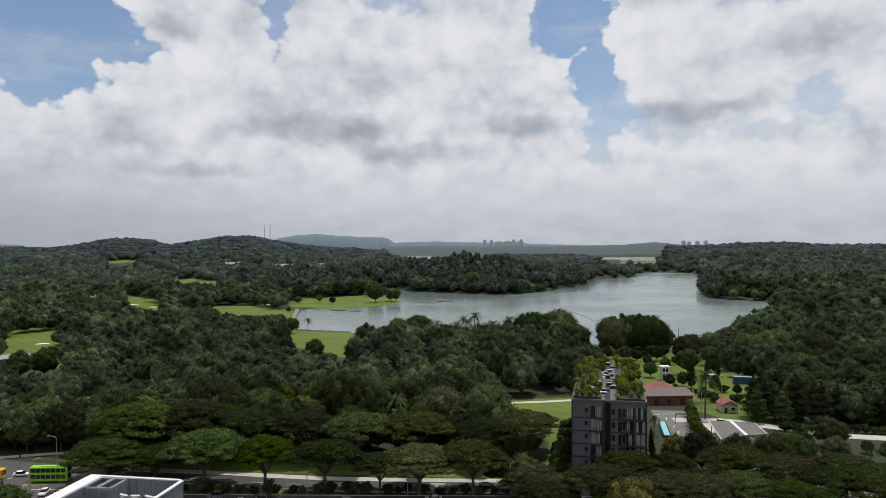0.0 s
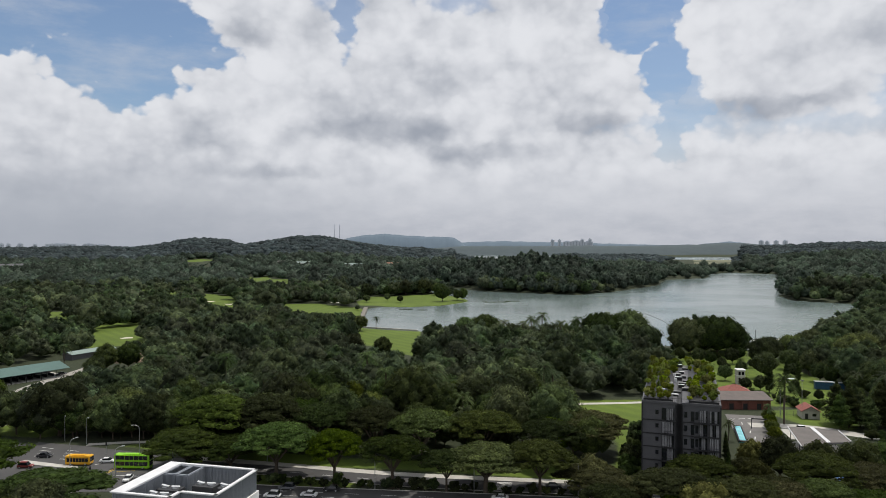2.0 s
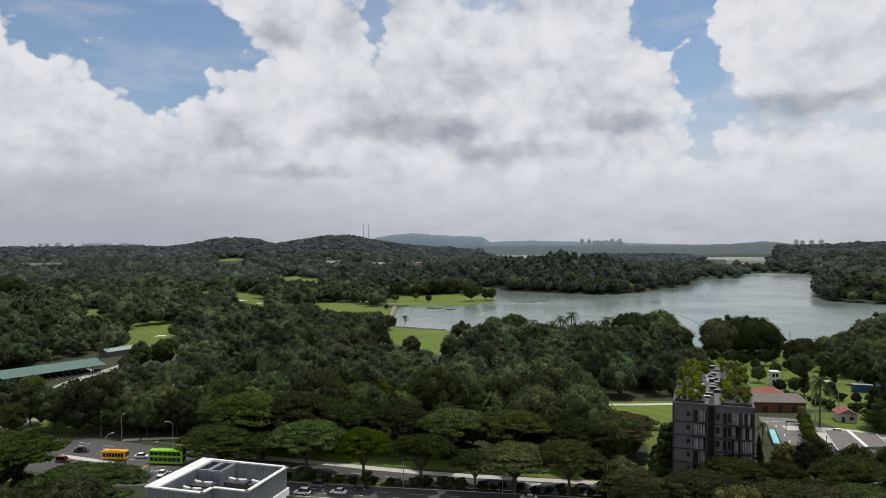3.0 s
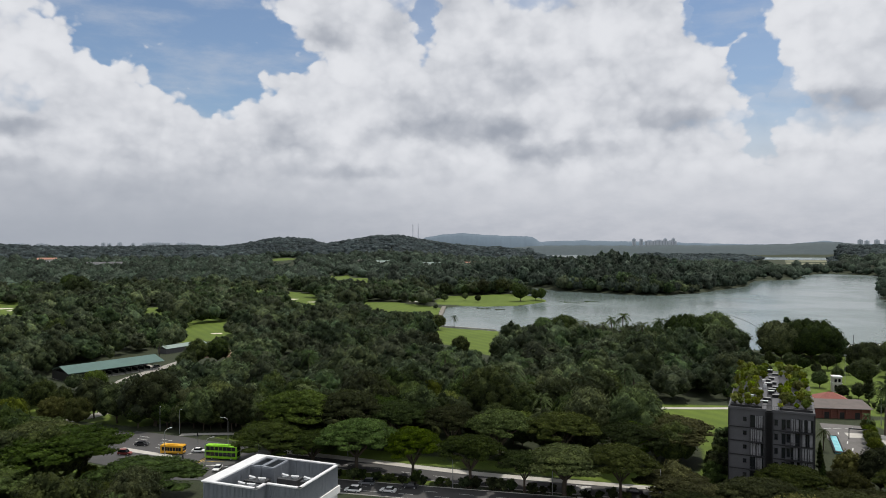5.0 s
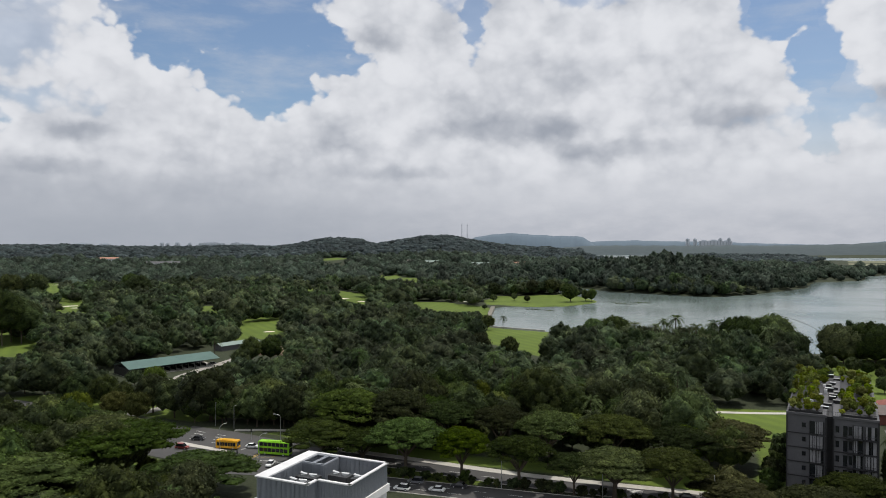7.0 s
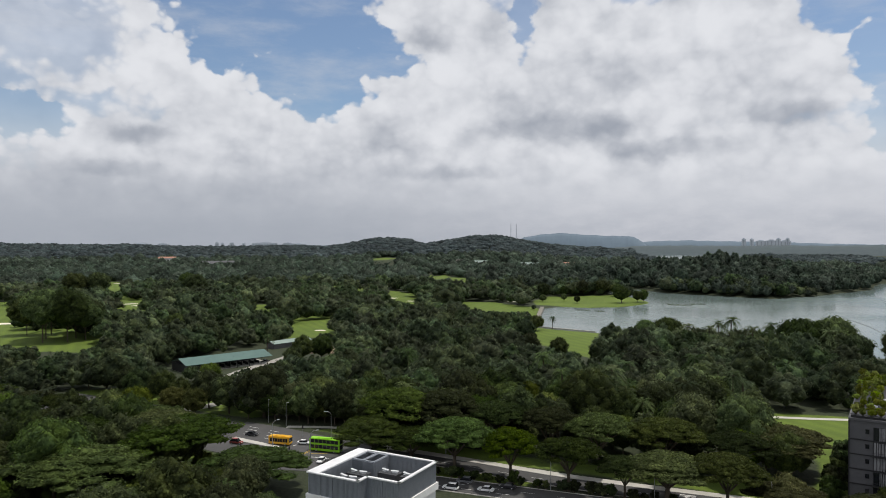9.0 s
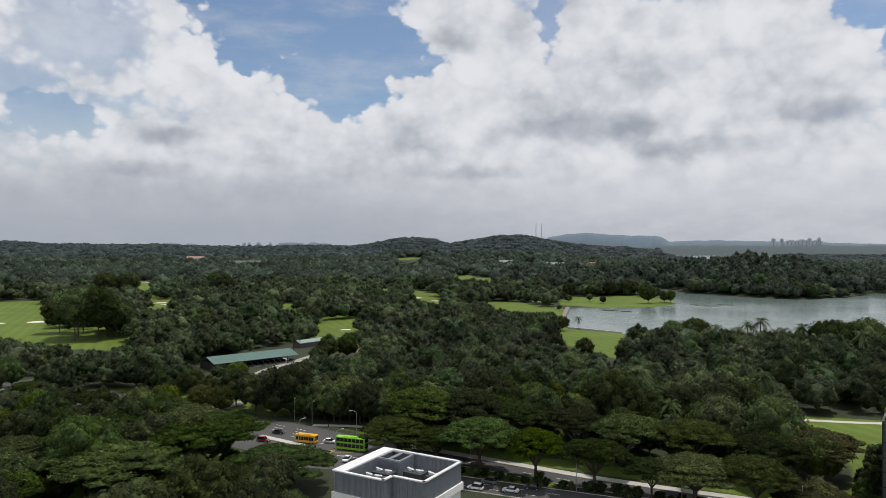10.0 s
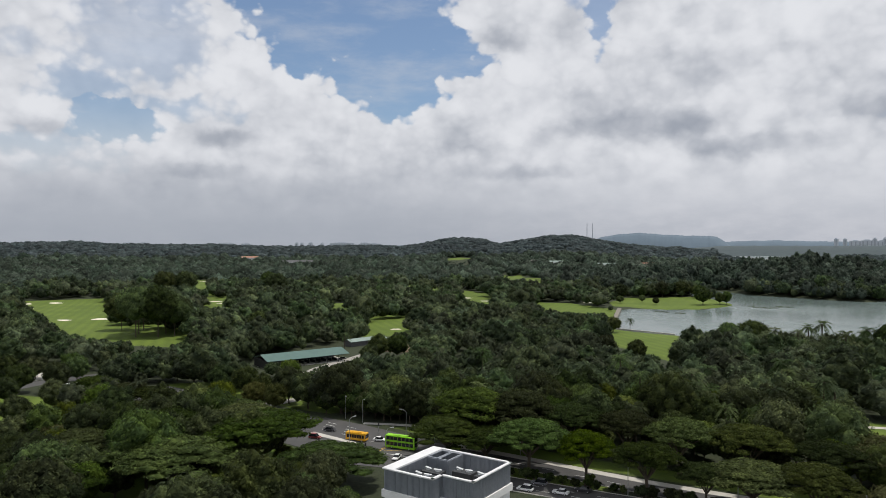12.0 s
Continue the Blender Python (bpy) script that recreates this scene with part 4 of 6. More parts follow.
FAN_STEEL = surface("pale_fan_steel", (0.66, 0.67, 0.68), (0.45, 0.46, 0.47), 2.0, 0.4, 0.3)
CLADDING = surface("charcoal_cladding", (0.088, 0.088, 0.095), (0.066, 0.066, 0.072), 0.4, 0.6, bump=0.1)
CLADDING_DARK = surface("black_recess", (0.016, 0.016, 0.018), (0.010, 0.010, 0.012), 0.6, 0.6)
CURTAIN = surface("grey_curtain", (0.24, 0.24, 0.25), (0.15, 0.15, 0.16), 1.2, 0.8)
STEEL = surface("galvanised_steel", (0.42, 0.43, 0.44), (0.30, 0.31, 0.32), 1.5, 0.45, 0.6)
DARK_STEEL = surface("dark_steel", (0.04, 0.04, 0.045), (0.03, 0.03, 0.032), 1.5, 0.5, 0.4)
RED_TILE = surface("red_roof_tiles", (0.27, 0.085, 0.065), (0.18, 0.062, 0.050), 0.5, 0.8, bump=0.3)
BRICK_RED = surface("red_brown_brick", (0.20, 0.070, 0.050), (0.13, 0.050, 0.040), 0.8, 0.85, bump=0.3)
ROOF_GREY = surface("weathered_grey_roofing", (0.145, 0.13, 0.122), (0.095, 0.085, 0.08), 0.25, 0.85, bump=0.2)
ROOF_BROWN = surface("brown_metal_roof", (0.12, 0.095, 0.085), (0.075, 0.06, 0.055), 0.4, 0.7)
ROOF_GREEN = surface("green_metal_roof", (0.070, 0.135, 0.115), (0.050, 0.100, 0.088), 0.3, 0.5, bump=0.1)
ROOF_PALE = surface("pale_green_roof", (0.22, 0.28, 0.255), (0.16, 0.21, 0.19), 0.4, 0.6)
BLUE_PAINT = surface("blue_painted_steel", (0.018, 0.075, 0.16), (0.013, 0.050, 0.11), 0.6, 0.5)
COURT_BLUE = surface("blue_court", (0.05, 0.13, 0.27), (0.04, 0.10, 0.21), 0.3, 0.8)
SAND = surface("bunker_sand", (0.74, 0.70, 0.60), (0.62, 0.58, 0.48), 0.5, 0.95)
EARTHBANK = surface("bare_pink_earth", (0.42, 0.30, 0.22), (0.30, 0.21, 0.15), 0.4, 0.95)
REED = surface("dry_grass_bank", (0.17, 0.17, 0.10), (0.12, 0.125, 0.075), 0.05, 0.95)
LIME = surface("lime_bus_paint", (0.27, 0.60, 0.02), (0.23, 0.52, 0.02), 1.0, 0.35)
YELLOW = surface("yellow_bus_paint", (0.75, 0.40, 0.02), (0.66, 0.34, 0.02), 1.0, 0.4)
CAR_WHITE = surface("white_car_paint", (0.78, 0.78, 0.78), (0.70, 0.70, 0.70), 1.0, 0.3)
CAR_GREY = surface("grey_car_paint", (0.25, 0.26, 0.28), (0.20, 0.21, 0.22), 1.0, 0.3, 0.4)
CAR_DARK = surface("dark_car_paint", (0.03, 0.03, 0.035), (0.022, 0.022, 0.025), 1.0, 0.3)
CAR_RED = surface("dull_red_paint", (0.22, 0.035, 0.03), (0.16, 0.03, 0.025), 1.0, 0.5)
RUBBER = surface("tyre_rubber", (0.02, 0.02, 0.02), (0.014, 0.014, 0.014), 3.0, 0.9)
# wooded hills far off: the blue of the haze is painted as base colour
HAZE_BLUE = surface("far_hill_haze_blue", (0.115, 0.155, 0.195), (0.095, 0.130, 0.168), 0.01, 1.0)
# towers and masts on the skyline: haze mixed into wall and window colours
HAZE_WINDOW = surface("hazed_tower_windows", (0.40, 0.44, 0.50), (0.36, 0.40, 0.46), 0.02, 1.0)
HAZE_TOWER = surface("hazed_tower_wall", (0.58, 0.62, 0.68), (0.52, 0.56, 0.62), 0.02, 1.0)


def build_glass(k):
    return k.add("ShaderNodeBsdfPrincipled", {"Base Color": (0.012, 0.014, 0.017, 1), "Roughness": 0.08, "Specular IOR Level": 0.6}).outputs[0]


GLASS = material("dark_window_glass", build_glass)


def build_pool(k):
    where = k.add("ShaderNodeTexCoord").outputs["Object"]
    bump = k.add("ShaderNodeBump", {"Height": k.noise(where, 2.0, 2.0), "Strength": 0.2, "Distance": 0.05}).outputs[0]
    col = k.mix(k.ramp(k.noise(where, 0.4, 2.0), 0.3, 0.7), (0.10, 0.42, 0.48, 1), (0.18, 0.55, 0.60, 1))
    return k.add("ShaderNodeBsdfPrincipled", {"Base Color": col, "Roughness": 0.1, "Normal": bump}).outputs[0]


POOL = material("pool_water", build_pool)


def part(name, bm, mat, parent=None, label=""):
    """Links a bmesh as one mesh object under its thing."""
    me = bpy.data.meshes.new(name)
    bm.normal_update()
    bm.to_mesh(me)
    bm.free()
    me.materials.append(mat)
    ob = new(name, me)
    ob.parent = parent
    if label:
        ob["label"] = label
    return ob


def box(x0, x1, y0, y1, z0, z1, bm=None, bevel=0.0):
    """A box, added to bm or to a new bmesh."""
    bm = bm or bmesh.new()
    made = bmesh.ops.create_cube(bm, size=1.0, matrix=Matrix.Translation(((x0 + x1) / 2, (y0 + y1) / 2, (z0 + z1) / 2)) @ Matrix.Diagonal((x1 - x0, y1 - y0, z1 - z0, 1)))
    if bevel:
        edges = list({e for v in made["verts"] for e in v.link_edges})
        bmesh.ops.bevel(bm, geom=edges, offset=bevel, segments=2, affect="EDGES")
    return bm


def rod(a, b, r, bm=None, seg=8, r2=None):
    """A round bar from a to b."""
    bm = bm or bmesh.new()
    a, b = Vector(a), Vector(b)
    m = Matrix.Translation((a + b) / 2) @ (b - a).to_track_quat("Z", "Y").to_matrix().to_4x4()
    bmesh.ops.create_cone(bm, cap_ends=True, segments=seg, radius1=r, radius2=r if r2 is None else r2, depth=(b - a).length, matrix=m)
    return bm


def prism(points, z0, z1, bm=None):
    """An upright prism over a plan of points, counter-clockwise."""
    bm = bm or bmesh.new()
    low, top = [bm.verts.new((x, y, z0)) for x, y in points], [bm.verts.new((x, y, z1)) for x, y in points]
    bm.faces.new(list(reversed(low)))
    bm.faces.new(top)
    k = len(points)
    for i in range(k):
        bm.faces.new((low[i], low[(i + 1) % k], top[(i + 1) % k], top[i]))
    return bm


def roof_slab(corners, thick, bm=None):
    """A sloping slab over four corners x, y, z."""
    bm = bm or bmesh.new()
    top = [bm.verts.new(c) for c in corners]
    low = [bm.verts.new((c[0], c[1], c[2] - thick)) for c in corners]
    bm.faces.new(top)
    bm.faces.new(list(reversed(low)))
    for i in range(4):
        bm.faces.new((low[i], low[(i + 1) % 4], top[(i + 1) % 4], top[i]))
    bmesh.ops.recalc_face_normals(bm, faces=bm.faces)
    return bm


def thing(name, x, y, turn, label, category, group="", z=None):
    root = new(name)
    root.matrix_basis = pose(x, y, float(land(x, y)) if z is None else z, 0, 0, turn)
    return tagged(root, label, category, group)


# ---- roads ----


def strip(name, line, wide, z, mat, label, category="road", kerb=False):
    """A flat ribbon along a line, with raised kerbs where wanted."""
    pts = [Vector(p) for p in line]
    fine = []
    for i in range(len(pts) - 1):
        p0, p1, p2, p3 = pts[max(i - 1, 0)], pts[i], pts[i + 1], pts[min(i + 2, len(pts) - 1)]
        for t in np.linspace(0, 1, 8, endpoint=False):
            fine.append(0.5 * ((2 * p1) + (p2 - p0) * t + (2 * p0 - 5 * p1 + 4 * p2 - p3) * t * t + (3 * p1 - p0 - 3 * p2 + p3) * t ** 3))
    fine.append(pts[-1])
    side = []
    for i, p in enumerate(fine):
        d = (fine[min(i + 1, len(fine) - 1)] - fine[max(i - 1, 0)]).normalized()
        side.append(Vector((-d.y, d.x)))
    bm = bmesh.new()
    rows = []
    for p, s in zip(fine, side):
        row = []
        for k, dz in ((-wide / 2, -0.3), (-wide / 2, 0), (wide / 2, 0), (wide / 2, -0.3)):
            q = p + s * k
            row.append(bm.verts.new((q.x, q.y, float(land(q.x, q.y)) + z + dz)))
        rows.append(row)
    for a, b in zip(rows, rows[1:]):
        for i in range(3):
            bm.faces.new((a[i], b[i], b[i + 1], a[i + 1]))
    bmesh.ops.recalc_face_normals(bm, faces=bm.faces)
    ob = tagged(part(name, bm, mat), label, category, kind="structure")
    if kerb:
        for sign in (-1, 1):
            bm = bmesh.new()
            rows = []
            for p, s in zip(fine, side):
                row = []
                for k, dz in ((wide / 2, -0.3), (wide / 2, 0.13), (wide / 2 + 0.22, 0.13), (wide / 2 + 0.22, -0.3)):
                    q = p + s * k * sign
                    row.append(bm.verts.new((q.x, q.y, float(land(q.x, q.y)) + z + dz)))
                rows.append(row)
            for a, b in zip(rows, rows[1:]):
                for i in range(3):
                    bm.faces.new((a[i], b[i], b[i + 1], a[i + 1]))
            bmesh.ops.recalc_face_normals(bm, faces=bm.faces)
            tagged(part("kerb", bm, CONCRETE), "pale concrete kerb along the road", "kerb", kind="structure")
    return fine, side


FAR_LANES = [(160, 190), (70, 192.5), (0, 194), (-25, 195), (-45, 197), (-70, 201), (-100, 204.5)]


def lane_middle(x):
    return float(np.interp(-x, [-p[0] for p in FAR_LANES], [p[1] for p in FAR_LANES]))


NEAR_LANES = [(160, 180), (70, 181.5), (0, 182.5), (-70, 183.5), (-100, 186)]
strip("road", FAR_LANES, 8.0, 0.05, ASPHALT, "grey asphalt carriageway dappled with tree shade", kerb=True)
strip("road", NEAR_LANES, 10.0, 0.05, ASPHALT, "dark asphalt carriageway beside a planted median", kerb=True)
tagged(part("road_junction", prism([(-156, 189), (-132, 183.5), (-120, 178), (-100, 180.9), (-100, 209.1), (-118, 214), (-138, 219), (-158, 222)], -0.3, 0.058), ASPHALT),
       "wide asphalt road junction with worn lane markings", "road", kind="structure")
strip("road", [(-155, 211.5), (-180, 217), (-220, 224), (-262, 232)], 14.0, 0.05, ASPHALT, "asphalt road leading away from the junction")
strip("road", [(-150, 195), (-180, 201), (-220, 208), (-262, 216)], 11.0, 0.05, ASPHALT, "asphalt carriageway leading away under trees")
strip("road", [(-121, 184), (-127, 165), (-133, 146), (-150, 118), (-175, 100)], 10.0, 0.052, ASPHALT, "shaded asphalt side road curving under trees", kerb=True)
strip("road", [(-296, 120), (-310, 170), (-319, 200), (-318, 222), (-300, 262)], 12.0, 0.05, ASPHALT, "asphalt road in front of a pale forecourt")
strip("pavement", [(-140, 221), (-120, 226), (-100, 222), (-96, 216)], 2.6, 0.06, CONCRETE, "pale concrete footpath behind a grass verge", "pavement")
strip("pavement", [(-96, 210.3), (-72, 207.2), (-45, 203.0), (-25, 200.9), (0, 199.8), (70, 198.2)], 3.0, 0.10, CONCRETE, "bright concrete footpath beside the carriageway", "pavement")
strip("road_drive", [(-205, 214), (-189, 236), (-190, 258), (-214, 285), (-222, 305), (-224, 345), (-226, 375)], 6.0, 0.06, surface("worn_drive", (0.34, 0.32, 0.29), (0.24, 0.225, 0.20), 0.2, 0.9), "pale concrete drive to the green-roofed shed")
strip("pavement_path", [(-5, 292), (10, 293), (30, 296.5), (45, 299), (66, 304)], 3.2, 0.06, CONCRETE, "pale path across the meadow", "pavement")
strip("road_club", [(88, 268), (108, 266), (122, 257), (138, 247), (165, 241), (215, 238)], 6.5, 0.06, CONCRETE, "pale concrete drive past the hedge")
tagged(part("pavement_forecourt", prism([(-350, 208), (-328, 200), (-325, 232), (-345, 240)], -0.3, 0.05), CONCRETE), "pale paved forecourt with trees", "pavement", kind="structure")
tagged(part("road_car_park", prism([(79, 240), (86, 240), (93, 262), (99, 282), (84, 284), (80, 262)], -0.3, 0.07), surface("worn_car_park", (0.16, 0.15, 0.145), (0.10, 0.095, 0.09), 0.2, 0.9)),
       "worn grey car park with white bay lines", "car park", kind="structure")


def marking(x, y, turn, long, wide, mat=None):
    ob = part("road_marking", box(-long / 2, long / 2, -wide / 2, wide / 2, 0.0, 0.012), mat or PAINT_WHITE)
    ob.matrix_basis = pose(x, y, 0.062, 0, 0, turn)
    tagged(ob, "painted yellow road line" if mat is PAINT_YELLOW else "painted white road line", "road marking", kind="structure")


for i in range(16):
    marking(-92 + 10 * i, lane_middle(-92 + 10 * i), math.degrees(math.atan(lane_middle(-87 + 10 * i) - lane_middle(-97 + 10 * i)) / 10), 4.0, 0.16)
    marking(-92 + 10 * i, 185.3 - 0.022 * 10 * i, -1.2, 4.0, 0.16)
    marking(-88 + 10 * i, 182.0 - 0.022 * 10 * i, -1.2, 4.0, 0.16)
for i in range(4):
    marking(-137 - 1.2 * i, 205 + 3.0 * i, 168, 4.5, 0.22)
    marking(-147 - 1.2 * i, 207 + 3.0 * i, 168, 4.5, 0.22)
marking(-117, 199.5, 84, 20, 0.35, PAINT_YELLOW)
marking(-116.2, 199.4, 84, 20, 0.25, PAINT_YELLOW)
for i in range(4):
    marking(-113 + 0.2 * i, 192 + 4.0 * i, 20, 6, 0.2, PAINT_YELLOW if i % 2 else PAINT_WHITE)
marking(-106, 192.4, 1, 14, 0.3)
marking(-122, 206, 60, 12, 0.3)
marking(-123, 193, 0, 12, 0.25)
for y in (186, 188, 190):
    marking(-104, y, 0, 3.4, 0.5)
for i in range(7):
    marking(-2 + 0.1 * i, lane_middle(-2) - 2.9 + 0.95 * i, -1, 4.2, 0.5)
island = part("traffic_island", prism([(-150, 200.0), (-129, 196.6), (-128, 197.6), (-129, 198.6), (-149, 203)], 0.0, 0.22), CONCRETE)
tagged(island, "pale concrete traffic island between the lanes", "traffic island", kind="structure")
for x, y, turn in [(86, 270, 75), (89, 269, 75), (84, 276, 20), (88, 277, 20), (92, 278, 20), (85, 258, 70), (84, 250, 70)]:
    marking(x, y, turn, 3.4, 0.3)

# ---- the white building with plant on its roof ----


def louvre_wall(x0, y0, x1, y1, z0, z1, parent, thick=0.12):
    """A wall of upright metal slats on a backing, each panel an object of its own."""
    length, turn = math.hypot(x1 - x0, y1 - y0), math.atan2(y1 - y0, x1 - x0)
    panels = max(1, round(length / 2.4))
    w = length / panels
    for i in range(panels):
        rib = []
        for j in range(10):
            c, q = 0.03 + (w - 0.06) * j / 10, (w - 0.06) / 10
            rib += [(c, 0.0), (c + q * 0.45, 0.0), (c + q * 0.5, -0.07), (c + q * 0.95, -0.07)]
        ob = part("screen_panel", prism([(px, py - thick / 2) for px, py in rib] + [(px, py + thick / 2 + 0.07) for px, py in reversed(rib)], z0, z1), SCREEN, parent)
        ob.matrix_basis = Matrix.Translation((x0, y0, 0)) @ Matrix.Rotation(turn, 4, "Z") @ Matrix.Translation((w * i, 0, 0))


def coping(x0, y0, x1, y1, z, wide, parent, shift=0.0):
    length, turn = math.hypot(x1 - x0, y1 - y0), math.atan2(y1 - y0, x1 - x0)
    ob = part("coping", box(-wide / 2, length + wide / 2, shift - wide / 2, shift + wide / 2, z, z + 0.22, bevel=0.03), COPING, parent)
    ob.matrix_basis = Matrix.Translation((x0, y0, 0)) @ Matrix.Rotation(turn, 4, "Z")


def white_building():
    b = thing("white_building", -57.0, 95.6, -8.5, "white office building with a grey louvred plant screen on its roof", "building", z=-0.6)
    plan = [(0, 0.3), (9.4, 0.3), (9.4, 2.7), (15.2, 2.7), (15.2, 14.1), (0, 14.1)]
    part("wall", prism(plan, 0, 27.6), WHITE_WALL, b)
    part("roof_band", prism([(-0.35, -0.05), (9.75, -0.05), (9.75, 2.35), (15.55, 2.35), (15.55, 14.45), (-0.35, 14.45)], 27.6, 28.75), WHITE_WALL, b, "white projecting band")
    part("roof_floor", prism([(0.3, 0.6), (9.1, 0.6), (9.1, 3.0), (14.9, 3.0), (14.9, 13.8), (0.3, 13.8)], 28.755, 28.9), ROOF_FLOOR, b)
    z0, z1 = 28.76, 32.0
    rim = plan + plan[:1]
    for (xa, ya), (xb, yb) in zip(rim, rim[1:]):
        louvre_wall(xa, ya, xb, yb, z0, z1, b)
    for (xa, ya), (xb, yb) in zip(rim[:-2], rim[1:-1]):
        coping(xa, ya, xb, yb, z1, 0.55, b)
    part("coping", box(-0.3, 1.9, 0.05, 14.35, z1 + 0.004, z1 + 0.224, bevel=0.03), COPING, b, "broad white roof ledge")
    louvre_wall(1.9, 0.6, 1.9, 13.8, 28.9, z1, b)
    # an inner court with two open shafts at the back
    louvre_wall(1.9, 9.4, 6.2, 9.4, 28.9, 31.9, b)
    louvre_wall(6.2, 9.4, 6.2, 13.8, 28.9, 31.9, b)
    for x0, x1 in ((1.9, 4.0), (4.1, 6.2)):
        for a, c, d, e in ((x0, x1, 9.4, 9.65), (x0, x1, 13.5, 13.8), (x0, x0 + 0.25, 9.65, 13.5), (x1 - 0.25, x1, 9.65, 13.5)):
            part("shaft_rim", box(a, c, d, e, 31.9, 32.05), SCREEN, b)
    for x, y, w in ((7.4, 8.6, 3.6), (11.6, 8.6, 2.9), (3.0, 3.2, 3.6), (3.0, 6.0, 3.6), (7.6, 4.6, 1.2)):
        c = part("condenser", box(x, x + w, y, y + 2.1, 29.0, 30.75, bevel=0.04), CONDENSER, b, "dark air-conditioning unit")
        if w > 2:
            for i in range(2):
                cx = x + w * (i + 0.5) / 2
                bm = rod((cx, y + 1.05, 30.75), (cx, y + 1.05, 30.9), 0.5, seg=16)
                part("fan_ring", bm, STEEL, c, "pale round fan housing")
                bm = box(-0.62, 0.62, -0.2, 0.2, -0.03, 0.03, bevel=0.02)
                lid = part("fan_hood", bm, FAN_STEEL, c)
                lid.matrix_basis = pose(cx, y + 1.05, 31.1, 12, 8, 35 * i)
    for x in (6.6, 7.0):
        part("pipe", rod((x, 4.2, 29.0), (x, 9.2, 29.4), 0.09), STEEL, b)
    # windows below the band, on the sides that show
    for side in range(3):
        z = 24.6 - side * 3.6
        for i in range(3):
            y = 4.2 + i * 3.3
            part("window", box(15.18, 15.26, y, y + 2.2, z, z + 1.8), GLASS, b)
        for i in range(3):
            x = 1.0 + i * 2.8
            part("window", box(x, x + 1.9, 0.24, 0.32, z, z + 1.8), GLASS, b)


white_building()

# ---- the charcoal house with a garden on its roof ----
HOUSE = pose(37.0, 202.0, 0.0, 0, 0, -13.5)


def charcoal_house():
    b = new("apartment_house")
    b.matrix_basis = HOUSE
    tagged(b, "charcoal-clad apartment block with a planted roof garden", "building")
    W, D, T = 21.0, 62.0, 23.0
    part("wall", box(0.25, 9.3, 0.3, D, 0, T - 0.6), CLADDING, b)
    part("wall", box(10.9, W - 0.25, 0.3, D, 0, T - 0.6), CLADDING, b)
    part("wall_recess", box(9.3, 10.9, 2.2, D, 0, T - 1.2), CLADDING_DARK, b, "deep black recess between the wings")
    part("roof", box(0.0, 9.4, 0.0, D + 0.3, T - 0.6, T), CLADDING, b)
    part("roof", box(10.8, W, 0.0, D + 0.3, T - 0.6, T), CLADDING, b)
    part("roof_deck", box(9.4, 10.8, 2.4, D, T - 1.2, T - 0.8), CLADDING_DARK, b)
    for x0, x1 in ((0.0, 0.32), (9.05, 9.4), (10.8, 11.12), (W - 0.32, W)):
        part("fin", box(x0, x1, 0.0, 0.28, 0, T - 0.6), CLADDING_DARK, b)
    levels = [T - 1.6 - 3.75 * (i + 1) for i in range(6)]
    folds = np.random.default_rng(8)
    for n_, z in enumerate(levels):
        part("slab_edge", box(0.32, 9.05, 0.1, 0.29, z - 0.14, z + 0.14), CLADDING_DARK, b)
        part("slab_edge", box(11.12, W - 0.32, 0.1, 0.29, z - 0.14, z + 0.14), CLADDING_DARK, b)
        if z < 0:
            continue
        for x, w, zz, h in ((3.75, 0.85, 1.7, 1.05), (11.4, 0.8, 1.3, 1.5), (13.1, 0.95, 0.35, 2.7), (14.3, 0.75, 0.9, 2.1)):
            win = part("window", box(x, x + w, 0.22, 0.31, z + zz, z + zz + h), GLASS, b)
            part("window_frame", box(x - 0.07, x + w + 0.07, 0.20, 0.26, z + zz - 0.07, z + zz, box(x - 0.07, x + w + 0.07, 0.20, 0.26, z + zz + h, z + zz + h + 0.07)), CLADDING_DARK, win)
        # glazed balcony bays, some with drawn curtains
        for x0, x1 in ((5.5, 8.7), (15.3, 17.4), (17.9, 20.5)):
            bay = part("window_bay", box(x0, x1, 0.16, 0.31, z + 0.2, z + 3.45), GLASS, b, "glazed bay with partly drawn grey curtains")
            x = x0 + 0.1
            while x < x1 - 0.5:
                w = float(folds.uniform(0.3, 0.75))
                if folds.random() < 0.62:
                    part("curtain", box(x, min(x + w, x1), 0.11, 0.17, z + 0.25, z + 3.4), CURTAIN, bay)
                x += w + 0.12
            for i in range(3):
                x = x0 + (x1 - x0) * i / 2
                part("mullion", box(x - 0.06, x + 0.06, 0.02, 0.14, z + 0.15, z + 3.5), CLADDING_DARK, bay)
        for x0, x1 in ((5.2, 9.2), (14.0, 17.6)) if n_ % 2 else ((7.4, 9.2), (13.8, 20.4)):
            balcony = part("balcony", box(x0, x1, -0.75, 0.1, z - 0.1, z + 0.08), CLADDING_DARK, b)
            rail = box(x0, x1, -0.75, -0.70, z + 1.0, z + 1.06)
            for i in range(int((x1 - x0) / 0.2)):
                box(x0 + 0.2 * i, x0 + 0.2 * i + 0.03, -0.74, -0.71, z, z + 1.0, rail)
            part("railing", rail, DARK_STEEL, balcony)
    for i in range(5):   # east side: small dark terraces towards the back
        y = 28 + i * 6.6
        part("terrace", box(W - 0.25, W + 0.9, y, y + 4.6, T - 3.9, T - 3.55), CLADDING, b)
    # parapet rail round the roof
    bm = box(0.1, W - 0.1, 0.12, 0.17, T + 1.0, T + 1.06)
    for i in range(41):
        box(0.2 + 0.505 * i, 0.24 + 0.505 * i, 0.13, 0.16, T, T + 1.0, bm)
